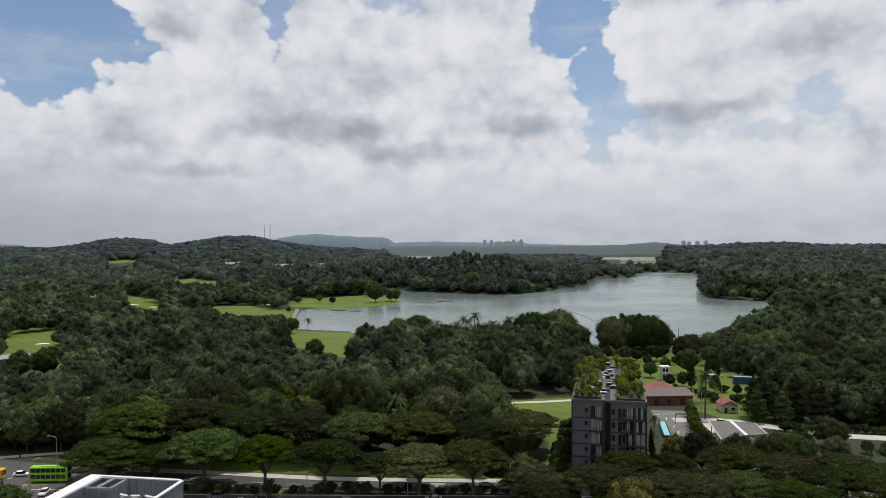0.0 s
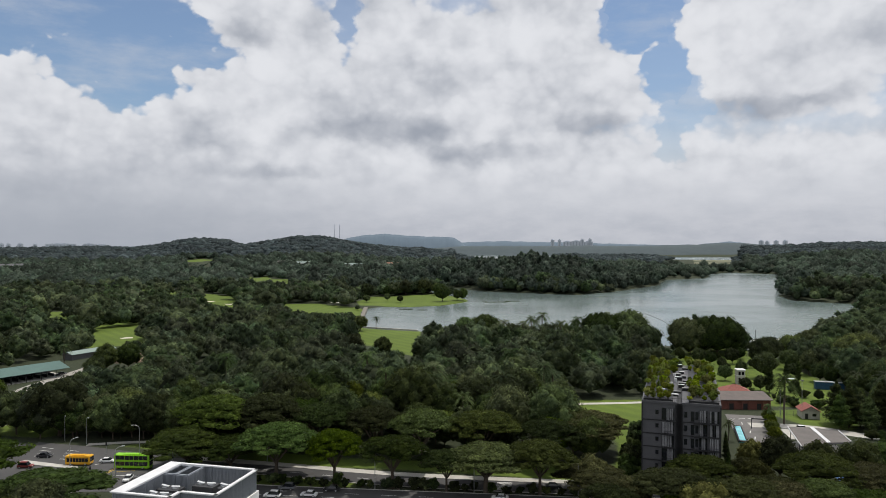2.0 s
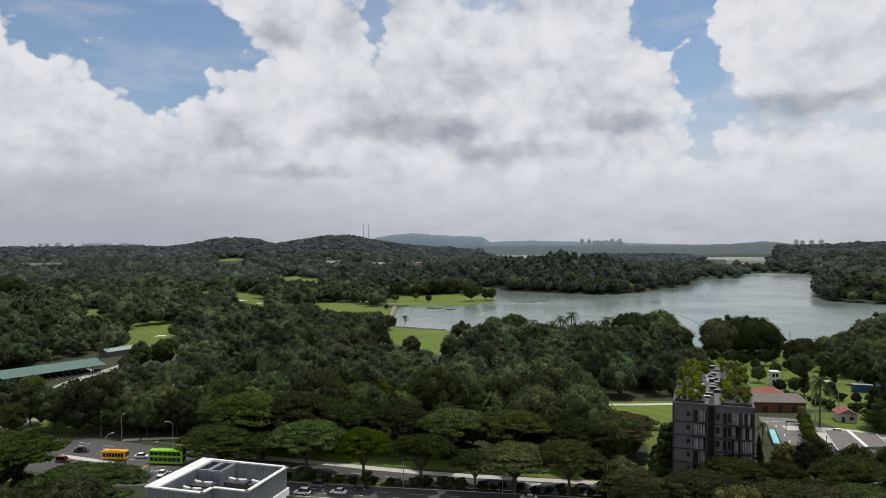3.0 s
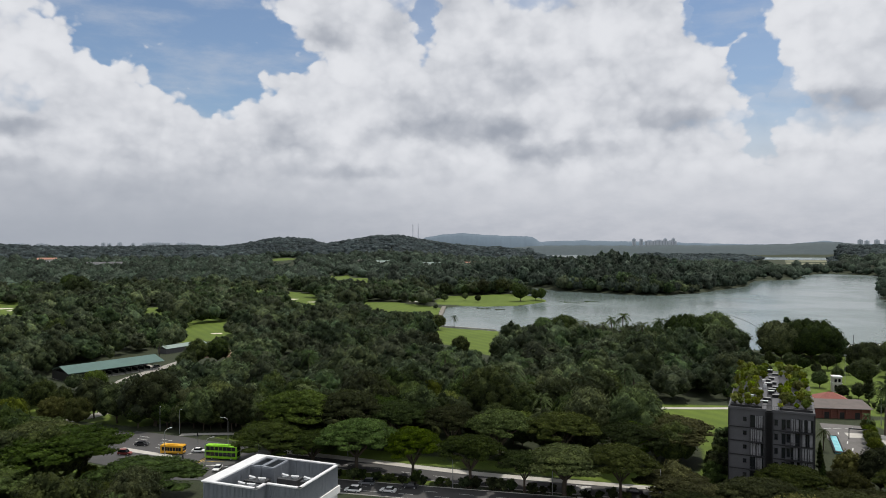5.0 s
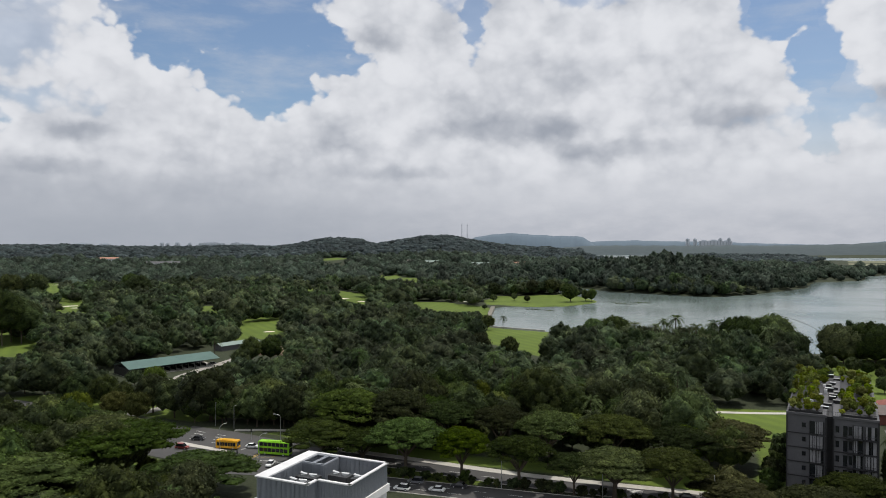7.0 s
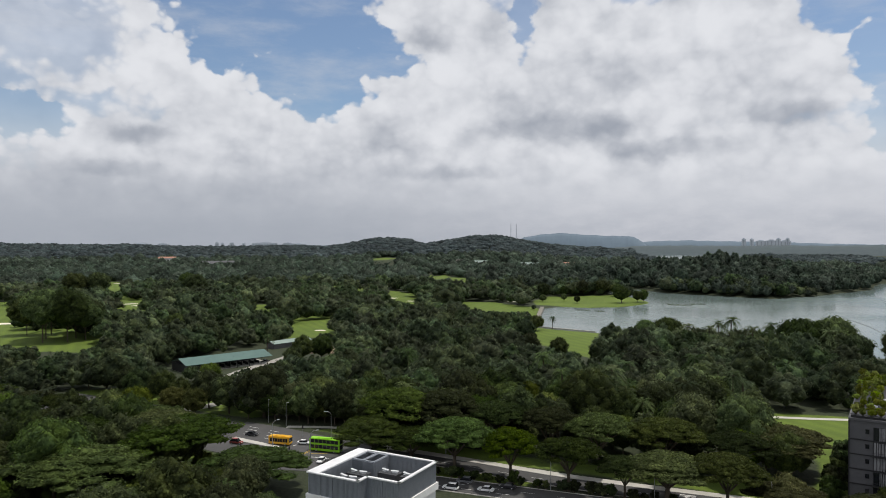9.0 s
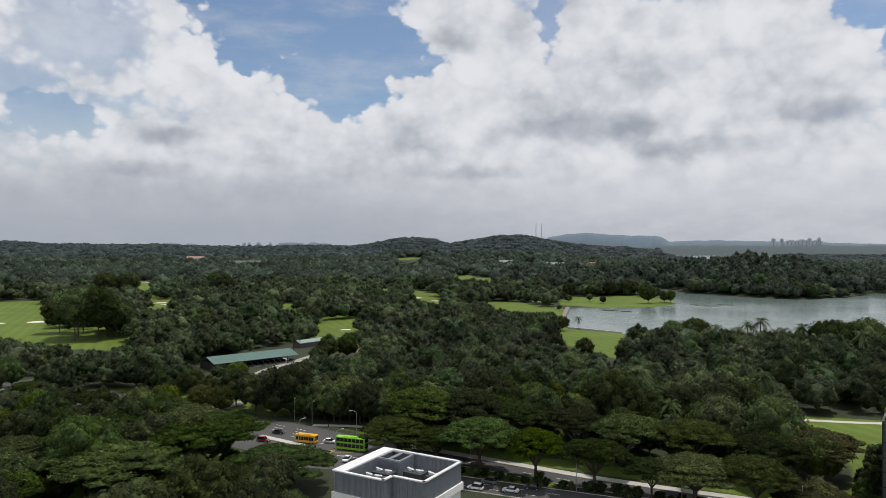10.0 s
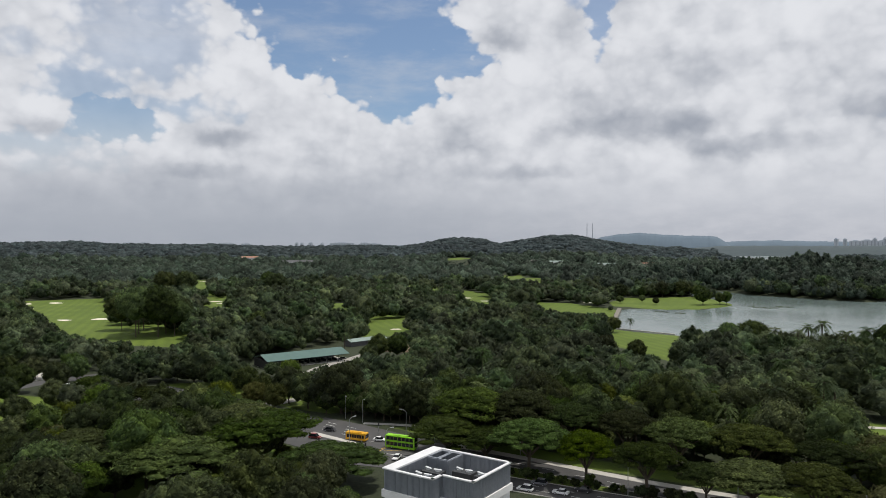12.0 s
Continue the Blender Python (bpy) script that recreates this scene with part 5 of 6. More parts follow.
    part("roof_rail", bm, DARK_STEEL, b)
    # pale skylights and slabs along the middle of the roof
    r = np.random.default_rng(11)
    for i in range(13):
        y = 8 + i * 4.1
        x = 8.6 + float(r.uniform(-1.4, 2.4))
        w, d = float(r.uniform(1.2, 2.8)), float(r.uniform(0.5, 0.9))
        z = T + float(r.uniform(0.5, 1.2))
        part("skylight", box(x, x + w, y, y + d, T, z, bevel=0.03), CLADDING_DARK, b)
        part("skylight_top", box(x - 0.1, x + w + 0.1, y - 0.1, y + d + 0.1, z, z + 0.12), COPING if i % 3 == 0 else ROOF_FLOOR, b, "pale slab on top")
        if i % 2:
            part("roof_vent", box(x - 2.6, x - 1.7, y + 0.5, y + 1.2, T, z + 0.5, bevel=0.05), COPING, b, "white roof vent box")
    for x0, x1, y0, y1 in ((0.5, 8.4, 0.6, 61), (12.6, 20.4, 0.6, 61)):
        part("planter", box(x0, x1, y0, y1, T, T + 0.55), CLADDING_DARK, b)


charcoal_house()
garden = np.random.default_rng(21)
bush_shapes = [broad_tree_shape(garden, 2.6, 2.4, 640, 10, 0.24, 0.05, 2, 6), broad_tree_shape(garden, 2.1, 2.6, 560, 9, 0.24, 0.05, 2, 6), column_tree_shape(garden, 1.5, 3.4, 640)]
bushes = Stock("roof_shrub", bush_shapes, LEAF_GARDEN, "bright green clipped shrub in the roof garden", "roof garden shrubs", "shrub")
for row in range(16):
    for column_x in (1.0, 2.8, 4.6, 6.2, 7.8, 13.2, 15.2, 17.4, 19.4):
        if garden.random() < (0.4 if column_x in (7.8, 13.2) else 0.12):
            continue
        spot_ = HOUSE @ Vector((column_x + garden.uniform(-0.7, 0.7), 2.0 + row * 4.0 + garden.uniform(-1.2, 1.2), 23.5))
        tall_one = 2 if (column_x < 7 and 2 < row < 13 and garden.random() < 0.55) else int(garden.integers(2))
        bushes.put(spot_.x, spot_.y, float(garden.choice([0.55, 0.7, 0.85, 1.1])), tall_one, spot_.z)
bushes.finish()

# ---- the club buildings by the lake ----


def gable_roof(x0, x1, y0, y1, z, rise, mat, parent, axis="x", over=0.5, name="roof"):
    x0, x1, y0, y1 = x0 - over, x1 + over, y0 - over, y1 + over
    if axis == "x":
        ym = (y0 + y1) / 2
        part(name, roof_slab([(x0, y0, z), (x1, y0, z), (x1, ym, z + rise), (x0, ym, z + rise)], 0.18), mat, parent)
        part(name, roof_slab([(x0, ym, z + rise), (x1, ym, z + rise), (x1, y1, z), (x0, y1, z)], 0.18), mat, parent)
    else:
        xm = (x0 + x1) / 2
        part(name, roof_slab([(x0, y0, z), (xm, y0, z + rise), (xm, y1, z + rise), (x0, y1, z)], 0.18), mat, parent)
        part(name, roof_slab([(xm, y0, z + rise), (x1, y0, z), (x1, y1, z), (xm, y1, z + rise)], 0.18), mat, parent)


def hip_roof(x0, x1, y0, y1, z, rise, mat, parent, over=0.8):
    x0, x1, y0, y1 = x0 - over, x1 + over, y0 - over, y1 + over
    h = (y1 - y0) / 2
    ym = (y0 + y1) / 2
    bm = bmesh.new()
    v = [bm.verts.new(c) for c in ((x0, y0, z), (x1, y0, z), (x1, y1, z), (x0, y1, z), (x0 + h, ym, z + rise), (x1 - h, ym, z + rise))]
    for f in ((0, 1, 5, 4), (2, 3, 4, 5), (1, 2, 5), (3, 0, 4), (3, 2, 1, 0)):
        bm.faces.new([v[i] for i in f])
    part("roof", bm, mat, parent)
    for i in range(int((x1 - x0) / 0.6)):
        x = x0 + 0.6 * i
        t = min(1.0, (x - x0) / h, (x1 - x) / h)
        if t > 0.02:
            part("roof_rib", rod((x, y0, z + 0.03), (x, y0 + (ym - y0) * t, z + rise * t + 0.03), 0.09, None, 5), mat, parent)


red = thing("clubhouse", 89, 303, -4, "low clubhouse with a red tiled hip roof", "building")
part("wall", box(0, 11, 0, 9, 0, 4.6), WHITE_WALL, red)
hip_roof(0, 11, 0, 9, 4.6, 2.6, RED_TILE, red)
for i in range(3):
    part("window", box(1.2 + 3.2 * i, 3.2 + 3.2 * i, -0.06, 0.04, 1.2, 3.2), GLASS, red)

shed = thing("brick_shed", 84.5, 291.5, 4, "long red-brick shed with a weathered brown roof", "building")
part("wall", box(0, 20, 0.4, 8.5, 0, 3.6), BRICK_RED, shed)
part("roof", roof_slab([(-0.8, -0.6, 4.0), (20.8, -0.6, 4.0), (20.8, 9.4, 5.6), (-0.8, 9.4, 5.6)], 0.2), ROOF_BROWN, shed)
for i in range(8):
    part("post", box(0.2 + 2.75 * i, 0.55 + 2.75 * i, -0.3, 0.05, 0, 4.0), BRICK_RED, shed, "red brick pier")
for i in range(7):
    part("door", box(0.9 + 2.75 * i, 2.6 + 2.75 * i, 0.33, 0.42, 0, 2.4), CLADDING_DARK if i % 2 else BRICK_RED, shed)

tower = thing("pavilion_tower", 107, 343, 0, "white stuccoed pavilion tower with tall arched openings", "building")
part("wall", box(0, 3.6, 0, 3.6, 0, 6.6), CONCRETE, tower)
part("cornice", box(-0.3, 3.9, -0.3, 3.9, 6.6, 7.1, bevel=0.05), COPING, tower)
part("cornice", box(-0.15, 3.75, -0.15, 3.75, 4.0, 4.2), COPING, tower)
for z in (0.4, 4.5):
    for x in (0.5, 2.05):
        bm = box(x, x + 1.0, -0.05, 0.05, z, z + (2.4 if z < 1 else 1.1))
        bmesh.ops.create_cone(bm, cap_ends=True, segments=16, radius1=0.5, radius2=0.5, depth=0.1, matrix=Matrix.Translation((x + 0.5, 0, z + (2.4 if z < 1 else 1.1))) @ Matrix.Rotation(radians(90), 4, "X"))
        part("window", bm, GLASS, tower, "dark arched opening")

cottage = thing("small_house", 111, 279, -6, "small grey house with a faded red gabled roof", "building")
part("wall", box(0, 6.2, 0, 7, 0, 3.0), CONCRETE, cottage)
gable_roof(0, 6.2, 0, 7, 3.0, 2.0, RED_TILE, cottage, "y")
part("wall_gable", roof_slab([(0, 0.02, 3.0), (3.1, 0.02, 4.9), (6.2, 0.02, 3.0), (3.1, 0.02, 2.9)], 0.1), CONCRETE, cottage)
part("door", box(1.0, 2.1, -0.06, 0.04, 0, 2.1), CLADDING_DARK, cottage)
part("window", box(3.6, 5.0, -0.05, 0.04, 1.1, 2.1), GLASS, cottage)

cart = thing("food_cart", 131, 346, 10, "small white cart under a flat canopy on the lawn", "cart")
part("body", box(0.2, 3.4, 0.2, 1.6, 0.3, 1.2, bevel=0.05), COPING, cart)
part("canopy", box(-0.1, 3.8, -0.1, 1.9, 2.3, 2.5, bevel=0.04), COPING, cart)
for x, y in ((0.1, 0.1), (3.5, 0.1), (0.1, 1.7), (3.5, 1.7)):
    part("post", rod((x, y, 0), (x, y, 2.3), 0.05), DARK_STEEL, cart)
for x, y, t, n_ in ((139, 335, -8, 8.0), (146.5, 333, -8, 4.0)):
    c = thing("blue_container", x, y, t, "blue painted steel container with a pale roof edge", "container")
    part("body", box(0, n_, 0, 3, 0, 3.4, bevel=0.05), BLUE_PAINT, c)
    ribs = bmesh.new()
    for i in range(int(n_ / 0.4)):
        box(0.2 + 0.4 * i, 0.35 + 0.4 * i, -0.05, 0.02, 0.2, 3.2, ribs)
    part("ribs", ribs, BLUE_PAINT, c)
    part("roof", box(-0.1, n_ + 0.1, -0.1, 3.1, 3.4, 3.5), STEEL, c)

pav = new("pavilion")
tagged(pav, "open pavilion with a low grey roof and white ridge", "building")
part("roof", roof_slab([(89.3, 224.7, 4.6), (99.2, 229.0, 4.9), (101.5, 247.6, 4.9), (94.2, 248.8, 4.6)], 0.3), ROOF_GREY, pav)
part("roof", roof_slab([(99.2, 229.0, 4.9), (107.0, 231.4, 4.6), (109.0, 244.7, 4.6), (101.5, 247.6, 4.9)], 0.3), ROOF_GREY, pav)
part("ridge", roof_slab([(98.6, 228.7, 5.02), (99.8, 229.2, 5.02), (102.1, 247.4, 5.02), (100.9, 247.8, 5.02)], 0.16), COPING, pav, "white ridge strip")
for (xa, ya), (xb, yb) in (((89.3, 224.7), (94.2, 248.8)), ((107.0, 231.4), (109.0, 244.7))):
    part("fascia", rod((xa, ya, 4.75), (xb, yb, 4.75), 0.22, seg=4), COPING, pav)
part("fascia", rod((89.3, 224.7, 4.55), (107.0, 231.4, 4.55), 0.2, seg=4), DARK_STEEL, pav)
for x, y in ((90.2, 226), (93.2, 236), (94.6, 247), (98, 229), (106, 232), (107.3, 243)):
    part("post", rod((x, y, 0), (x, y, 4.5), 0.14), DARK_STEEL, pav)
part("floor", prism([(89.5, 226), (106, 232.2), (108, 244), (94.6, 247.6)], -0.2, 0.12), CONCRETE, pav)

pool = new("swimming_pool")
tagged(pool, "narrow turquoise swimming pool with a pale stone rim", "pool", kind="structure")
part("water", prism([(76.8, 243.5), (79.0, 243.0), (83.2, 262.6), (81.0, 263.2)], 0.2, 0.9), POOL, pool)
for a, c in (((76.8, 243.5), (79.0, 243.0)), ((79.0, 243.0), (83.2, 262.6)), ((83.2, 262.6), (81.0, 263.2)), ((81.0, 263.2), (76.8, 243.5))):
    part("rim", rod((*a, 0.75), (*c, 0.75), 0.32, seg=4), DARK_STEEL, pool)
gate = thing("steel_frame", 87, 263, -10, "dark steel portal frame over the car park entry", "frame")
part("post", box(0, 0.25, 0, 0.25, 0, 3.4), DARK_STEEL, gate)
part("post", box(6.5, 6.75, 0, 0.25, 0, 3.4), DARK_STEEL, gate)
part("beam", box(0, 6.75, 0, 0.25, 3.4, 3.75), DARK_STEEL, gate)
court = part("tennis_court", prism([(93, 204), (118, 204), (118, 219), (93, 219)], -0.2, 0.06), COURT_BLUE)
tagged(court, "blue hard tennis court half hidden by trees", "tennis court", kind="structure")
cl = bmesh.new()
for x0, x1, y0, y1 in ((94, 117, 205.5, 205.6), (94, 117, 217.5, 217.6), (94, 94.1, 205.5, 217.6), (117, 117.1, 205.5, 217.6), (105.5, 105.6, 205.5, 217.6)):
    box(x0, x1, y0, y1, 0.062, 0.075, cl)
tagged(part("court_line", cl, PAINT_WHITE), "white painted tennis court lines", "court marking", kind="structure")
tagged(part("pavement_yard", prism([(96, 250), (110, 250), (112, 262), (97, 264)], -0.2, 0.05), CONCRETE), "pale paved yard beside the pavilion", "pavement", kind="structure")

# ---- the green roofed shed by the drive ----
rng2 = np.random.default_rng(3)
barn = new("driving_range")
barn.matrix_basis = pose(-257, 298, float(land(-245, 320)), 0, 0, 62)
tagged(barn, "long open shed with a green metal roof", "building")
for i in range(7):
    part("roof", roof_slab([(i * 7.0, -15.0, 4.2), (i * 7.0 + 6.98, -15.0, 4.2), (i * 7.0 + 6.98, -5.0, 6.8), (i * 7.0, -5.0, 6.8)], 0.15), ROOF_GREEN, barn)
    part("roof", roof_slab([(i * 7.0, -5.0, 6.8), (i * 7.0 + 6.98, -5.0, 6.8), (i * 7.0 + 6.98, 4.0, 4.4), (i * 7.0, 4.0, 4.4)], 0.15), ROOF_GREEN, barn)
    for y in (-14.4, -5.0, 3.4):
        part("post", rod((i * 7.0 + 0.3, y, 0), (i * 7.0 + 0.3, y, 4.2), 0.16), DARK_STEEL, barn)
part("wall", box(0, 0.25, -14.5, 3.5, 0, 4.2), CLADDING_DARK, barn)
part("wall", box(0, 49, 2.6, 2.9, 0, 4.2), CLADDING, barn)
part("floor", box(0, 49, -14, 3, -0.4, 0.12), CONCRETE, barn)
for i in range(12):
    x = 6 + 3.4 * i
    part("bay_screen", box(x, x + 0.08, -10, -4, 0.12, 1.6), CLADDING_DARK, barn)
hut = thing("hall", -252, 378, 70, "pale roofed hall among the trees", "building")
part("wall", box(0, 29, -5, 3, 0, 3.2), CLADDING, hut)
gable_roof(0, 29, -5, 3, 3.2, 1.5, ROOF_PALE, hut)
bank = thing("earth_bank", -213, 376, 15, "stepped bank of bare pinkish earth", "earth bank")
for i in range(4):
    part("step", prism([(-7 + i, -4 + i), (7 - i * 0.5, -5 + i), (8 - i, 4), (-6 + i * 0.7, 5)], i * 1.1 - 0.4, i * 1.1 + 0.9), EARTHBANK, bank)

# ---- lake shore: wall, pier, boom, reeds ----
wall = part("retaining_wall", prism([(-121, 549), (-118.5, 549), (-125.5, 592), (-144, 704), (-148, 704), (-129, 592)], -3, 1.3), surface("stained_lake_wall", (0.22, 0.20, 0.17), (0.12, 0.11, 0.095), 0.3, 0.9))
tagged(wall, "stained grey concrete retaining wall at the lake's edge", "wall", kind="structure")
tagged(part("shore_edge", prism([(-119, 549.2), (-70, 532.2), (-70, 533.2), (-119, 550.2)], -2, 0.35), CONCRETE), "concrete edging between lawn and water", "kerb", kind="structure")
pier = new("pier")
tagged(pier, "small pale pier with railings on the lake shore", "pier")
part("deck", prism([(140, 481), (186, 500), (185, 503), (139, 484)], 0.6, 1.0), CONCRETE, pier)
for i in range(10):
    x, y = 141 + i * 4.8, 482.5 + i * 2.0
    part("pile", rod((x, y, -3), (x, y, 2.0), 0.2), CONCRETE, pier)
part("rail", rod((141, 482, 2.0), (186, 501, 2.0), 0.08), STEEL, pier)
part("post", rod((165, 492, 1), (165, 492, 8), 0.25), STEEL, pier)
line = [(120 + 12 * math.sin(i / 11 * 2.6), 735 - 180 * i / 11, WATER_LEVEL + 0.1) for i in range(12)]
tagged(mesh_object("floating_boom", *tube(line, [0.2] * 12), STEEL, smooth=True), "thin curved floating boom on the lake", "boom")
for x, y, rx, ry in ((-18, 800, 17, 14), (2, 812, 9, 7), (-105, 705, 7, 4), (-88, 700, 5, 3)):
    bm = bmesh.new()
    q = np.random.default_rng(int(abs(x) + y))
    for i in range(60):
        a, k = q.uniform(0, 6.28), math.sqrt(q.uniform(0, 1))
        px, py = x + rx * k * math.cos(a), y + ry * k * math.sin(a)
        bmesh.ops.create_cone(bm, cap_ends=True, segments=6, radius1=q.uniform(0.6, 1.6), radius2=0.3, depth=0.3, matrix=Matrix.Translation((px, py, WATER_LEVEL + 0.1)))
    tagged(part("water_weed", bm, LEAF_PALM), "dark mat of floating water weed", "water weed", kind="stuff")

# ---- golf bunkers ----
for x, y, r in ((-728, 479, 8), (-677, 449, 6), (-711, 503, 8), (-549, 396, 6), (-533, 418, 7), (-859, 873, 9), (-565, 589, 7), (-537, 572, 7), (-779, 755, 9), (-296, 722, 6), (-334, 754, 7),
                (-640, 640, 6), (-268, 470, 4), (-192, 761, 5)):
    z = float(land(x, y))
    bm = bmesh.new()
    rim = [bm.verts.new((x + (1 + 0.25 * math.sin(3 * a + x)) * r * math.cos(a), y + (1 + 0.2 * math.cos(2 * a + y)) * r * 0.9 * math.sin(a), 0)) for a in np.arange(20) * math.pi / 10]
    for v in rim:
        v.co.z = float(land(v.co.x, v.co.y)) + 0.12
    mid = bm.verts.new((x, y, z + 0.05))
    for i in range(20):
        bm.faces.new((rim[i], rim[(i + 1) % 20], mid))
    tagged(part("sand_bunker", bm, SAND), "pale sand bunker in the mown fairway", "bunker", "sand bunkers")

# ---- vehicles ----


def wheel(parent, x, y, r):
    w = part("wheel", rod((x, y - 0.12, r), (x, y + 0.12, r), r, seg=16), RUBBER, parent)
    part("rim", rod((x, y - 0.13, r), (x, y + 0.13, r), r * 0.6, seg=12), FAN_STEEL, w)


def bus(x, y, turn, paint, label, long, high, decks):
    b = thing("bus", x, y, turn, label, "bus", z=0.06)
    h = long / 2
    part("body", box(-h, h, -1.25, 1.25, 0.35, high, bevel=0.14), paint, b)
    for d in range(decks):
        z = 1.15 + d * 1.75
        hi = z + (1.15 if decks > 1 else high - 1.75)
        for s in (-1, 1):
            for i in range(7):
                x0 = -h + 0.5 + (long - 1.0) * i / 7
                y0, y1 = sorted((s * 1.22, s * 1.27))
                part("window", box(x0 + 0.06, x0 + (long - 1.0) / 7 - 0.06, y0, y1, z, hi), GLASS, b)
        part("windscreen", box(h - 0.04, h + 0.02, -1.1, 1.1, z, hi + 0.2), GLASS, b)
        part("rear_window", box(-h - 0.02, -h + 0.04, -1.0, 1.0, z, hi), GLASS, b)
    part("roof_pod", box(-h * 0.5, h * 0.5, -0.7, 0.7, high, high + 0.18, bevel=0.05), paint, b)
    for wx in (-h * 0.55, h * 0.62):
        for s in (-1.12, 1.12):
            wheel(b, wx, s, 0.5)
    for s in (-0.8, 0.8):
        part("headlight", box(h - 0.02, h + 0.03, s - 0.2, s + 0.2, 0.7, 0.9), FAN_STEEL, b)


bus(-111.6, 199.0, 2, LIME, "lime-green double-deck bus waiting at the junction", 10.8, 4.3, 2)
bus(-129.8, 200.8, 4, YELLOW, "small yellow bus waiting at the junction", 7.6, 2.9, 1)


def car(x, y, turn, paint, label, suv=False):
    c = thing("car", x, y, turn, label, "car", "cars on the road", z=0.06)
    h = 1.75 if suv else 1.45
    body = bmesh.new()
    prof = [(-2.2, 0.3), (2.15, 0.3), (2.25, 0.62), (1.9, 0.85), (-2.1, 0.95), (-2.25, 0.7)]
    side = [[body.verts.new((px, s * 0.88, pz)) for px, pz in prof] for s in (-1, 1)]
    body.faces.new(side[0])
    body.faces.new(list(reversed(side[1])))
    for i in range(6):
        body.faces.new((side[0][i], side[1][i], side[1][(i + 1) % 6], side[0][(i + 1) % 6]))
    bmesh.ops.recalc_face_normals(body, faces=body.faces)
    bmesh.ops.bevel(body, geom=list(body.edges), offset=0.07, segments=2, affect="EDGES")
    part("body", body, paint, c)
    back = -2.05 if suv else -1.5
    prof = [(back, 0.92), (1.15, 0.88), (0.45, h), (back + 0.35, h)]
    cab = bmesh.new()
    side = [[cab.verts.new((px, s * (0.82 if pz < 1 else 0.66), pz)) for px, pz in prof] for s in (-1, 1)]
    cab.faces.new(side[0])
    cab.faces.new(list(reversed(side[1])))
    for i in range(4):
        cab.faces.new((side[0][i], side[1][i], side[1][(i + 1) % 4], side[0][(i + 1) % 4]))
    bmesh.ops.recalc_face_normals(cab, faces=cab.faces)
    part("cabin_glass", cab, GLASS, c)
    part("roof", box(back + 0.4, 0.42, -0.68, 0.68, h - 0.02, h + 0.05, bevel=0.03), paint, c)
    for wx in (-1.35, 1.35):
        for s in (-0.8, 0.8):
            wheel(c, wx, s, 0.32)
    for s in (-0.6, 0.6):
        part("headlight", box(2.1, 2.24, s - 0.2, s + 0.2, 0.6, 0.75), FAN_STEEL, c)


car(-122.5, 203.5, 10, CAR_WHITE, "white saloon car beside the yellow bus")
car(-107.5, 188.8, -80, CAR_WHITE, "white car crossing the junction")
car(-62.5, 180.0, 178, CAR_WHITE, "white sport utility car on the shaded carriageway", True)
car(-60.5, 186.2, 179, CAR_GREY, "grey hatchback on the shaded carriageway", True)
car(-53, 181.6, 178, CAR_WHITE, "white car under the median trees")
car(-48, 186.0, 179, CAR_DARK, "dark car under the median trees")
car(-2.5, 183.8, 178, CAR_WHITE, "white saloon car in dappled shade")
car(12, lane_middle(12), 0, CAR_DARK, "dark car half hidden by trees")
car(-144, 196.5, 8, CAR_RED, "dull red car at the junction", True)
car(-109, 143, 60, CAR_DARK, "dark car on the shaded side road")
car(-304, 219, 25, CAR_WHITE, "white car parked beside the road")
car(-299, 223, 25, CAR_DARK, "dark car parked beside the road")
car(-226.5, 336, 70, CAR_DARK, "dark car outside the green-roofed shed")
car(104.5, 262, -8, CAR_WHITE, "white car on the club drive", True)
car(-247.5, 196, 30, CAR_WHITE, "white car between dark trees", True)
car(-145, 206.5, 10, CAR_DARK, "dark car waiting behind the yellow bus")

# ---- street furniture ----


def street_lamp(x, y, turn, high=9.0):
    p = thing("street_lamp", x, y, turn, "grey steel street lamp with a curved arm", "street lamp", "street lamps")
    part("pole", rod((0, 0, 0), (0, 0, high - 1.2), 0.11, r2=0.08), STEEL, p)
    arm = bmesh.new()
    pts = [Vector((1.8 * (1 - math.cos(a)), 0, high - 1.2 + 1.2 * math.sin(a))) for a in np.linspace(0, math.pi / 2, 7)]
    for a, c in zip(pts, pts[1:]):
        rod(a, c, 0.06, arm, 6)
    part("arm", arm, STEEL, p)
    part("lantern", box(1.6, 2.5, -0.16, 0.16, high - 0.08, high + 0.1, bevel=0.04), FAN_STEEL, p)


for x, y, turn in [(-36.5, 188, 100), (-130, 196.5, 60), (-118, 214, 200), (-9.5, 188, 100), (-112, 190, 40), (-113, 139, 120), (-141, 222, -40), (-74.5, 210, -90), (18, 187, 90), (-150, 224, -50), (-160, 190, 60)]:
    street_lamp(x, y, turn)
for x, y in ((-119, 189), (-104, 208), (-128, 212)):
    s = thing("traffic_light", x, y, 30, "dark traffic signal on a steel pole", "traffic light", "traffic signals")
    part("pole", rod((0, 0, 0), (0, 0, 3.6), 0.08), STEEL, s)
    part("signal_head", box(-0.2, 0.2, -0.18, 0.18, 2.6, 3.7, bevel=0.03), DARK_STEEL, s)
s = thing("banner_post", 34.4, 311.4, 0, "slim post with a hanging yellow banner", "sign")
part("pole", rod((0, 0, 0), (0, 0, 7.5), 0.09), DARK_STEEL, s)
part("banner", box(-0.38, 0.38, -0.04, 0.04, 2.6, 6.0), PAINT_YELLOW, s)
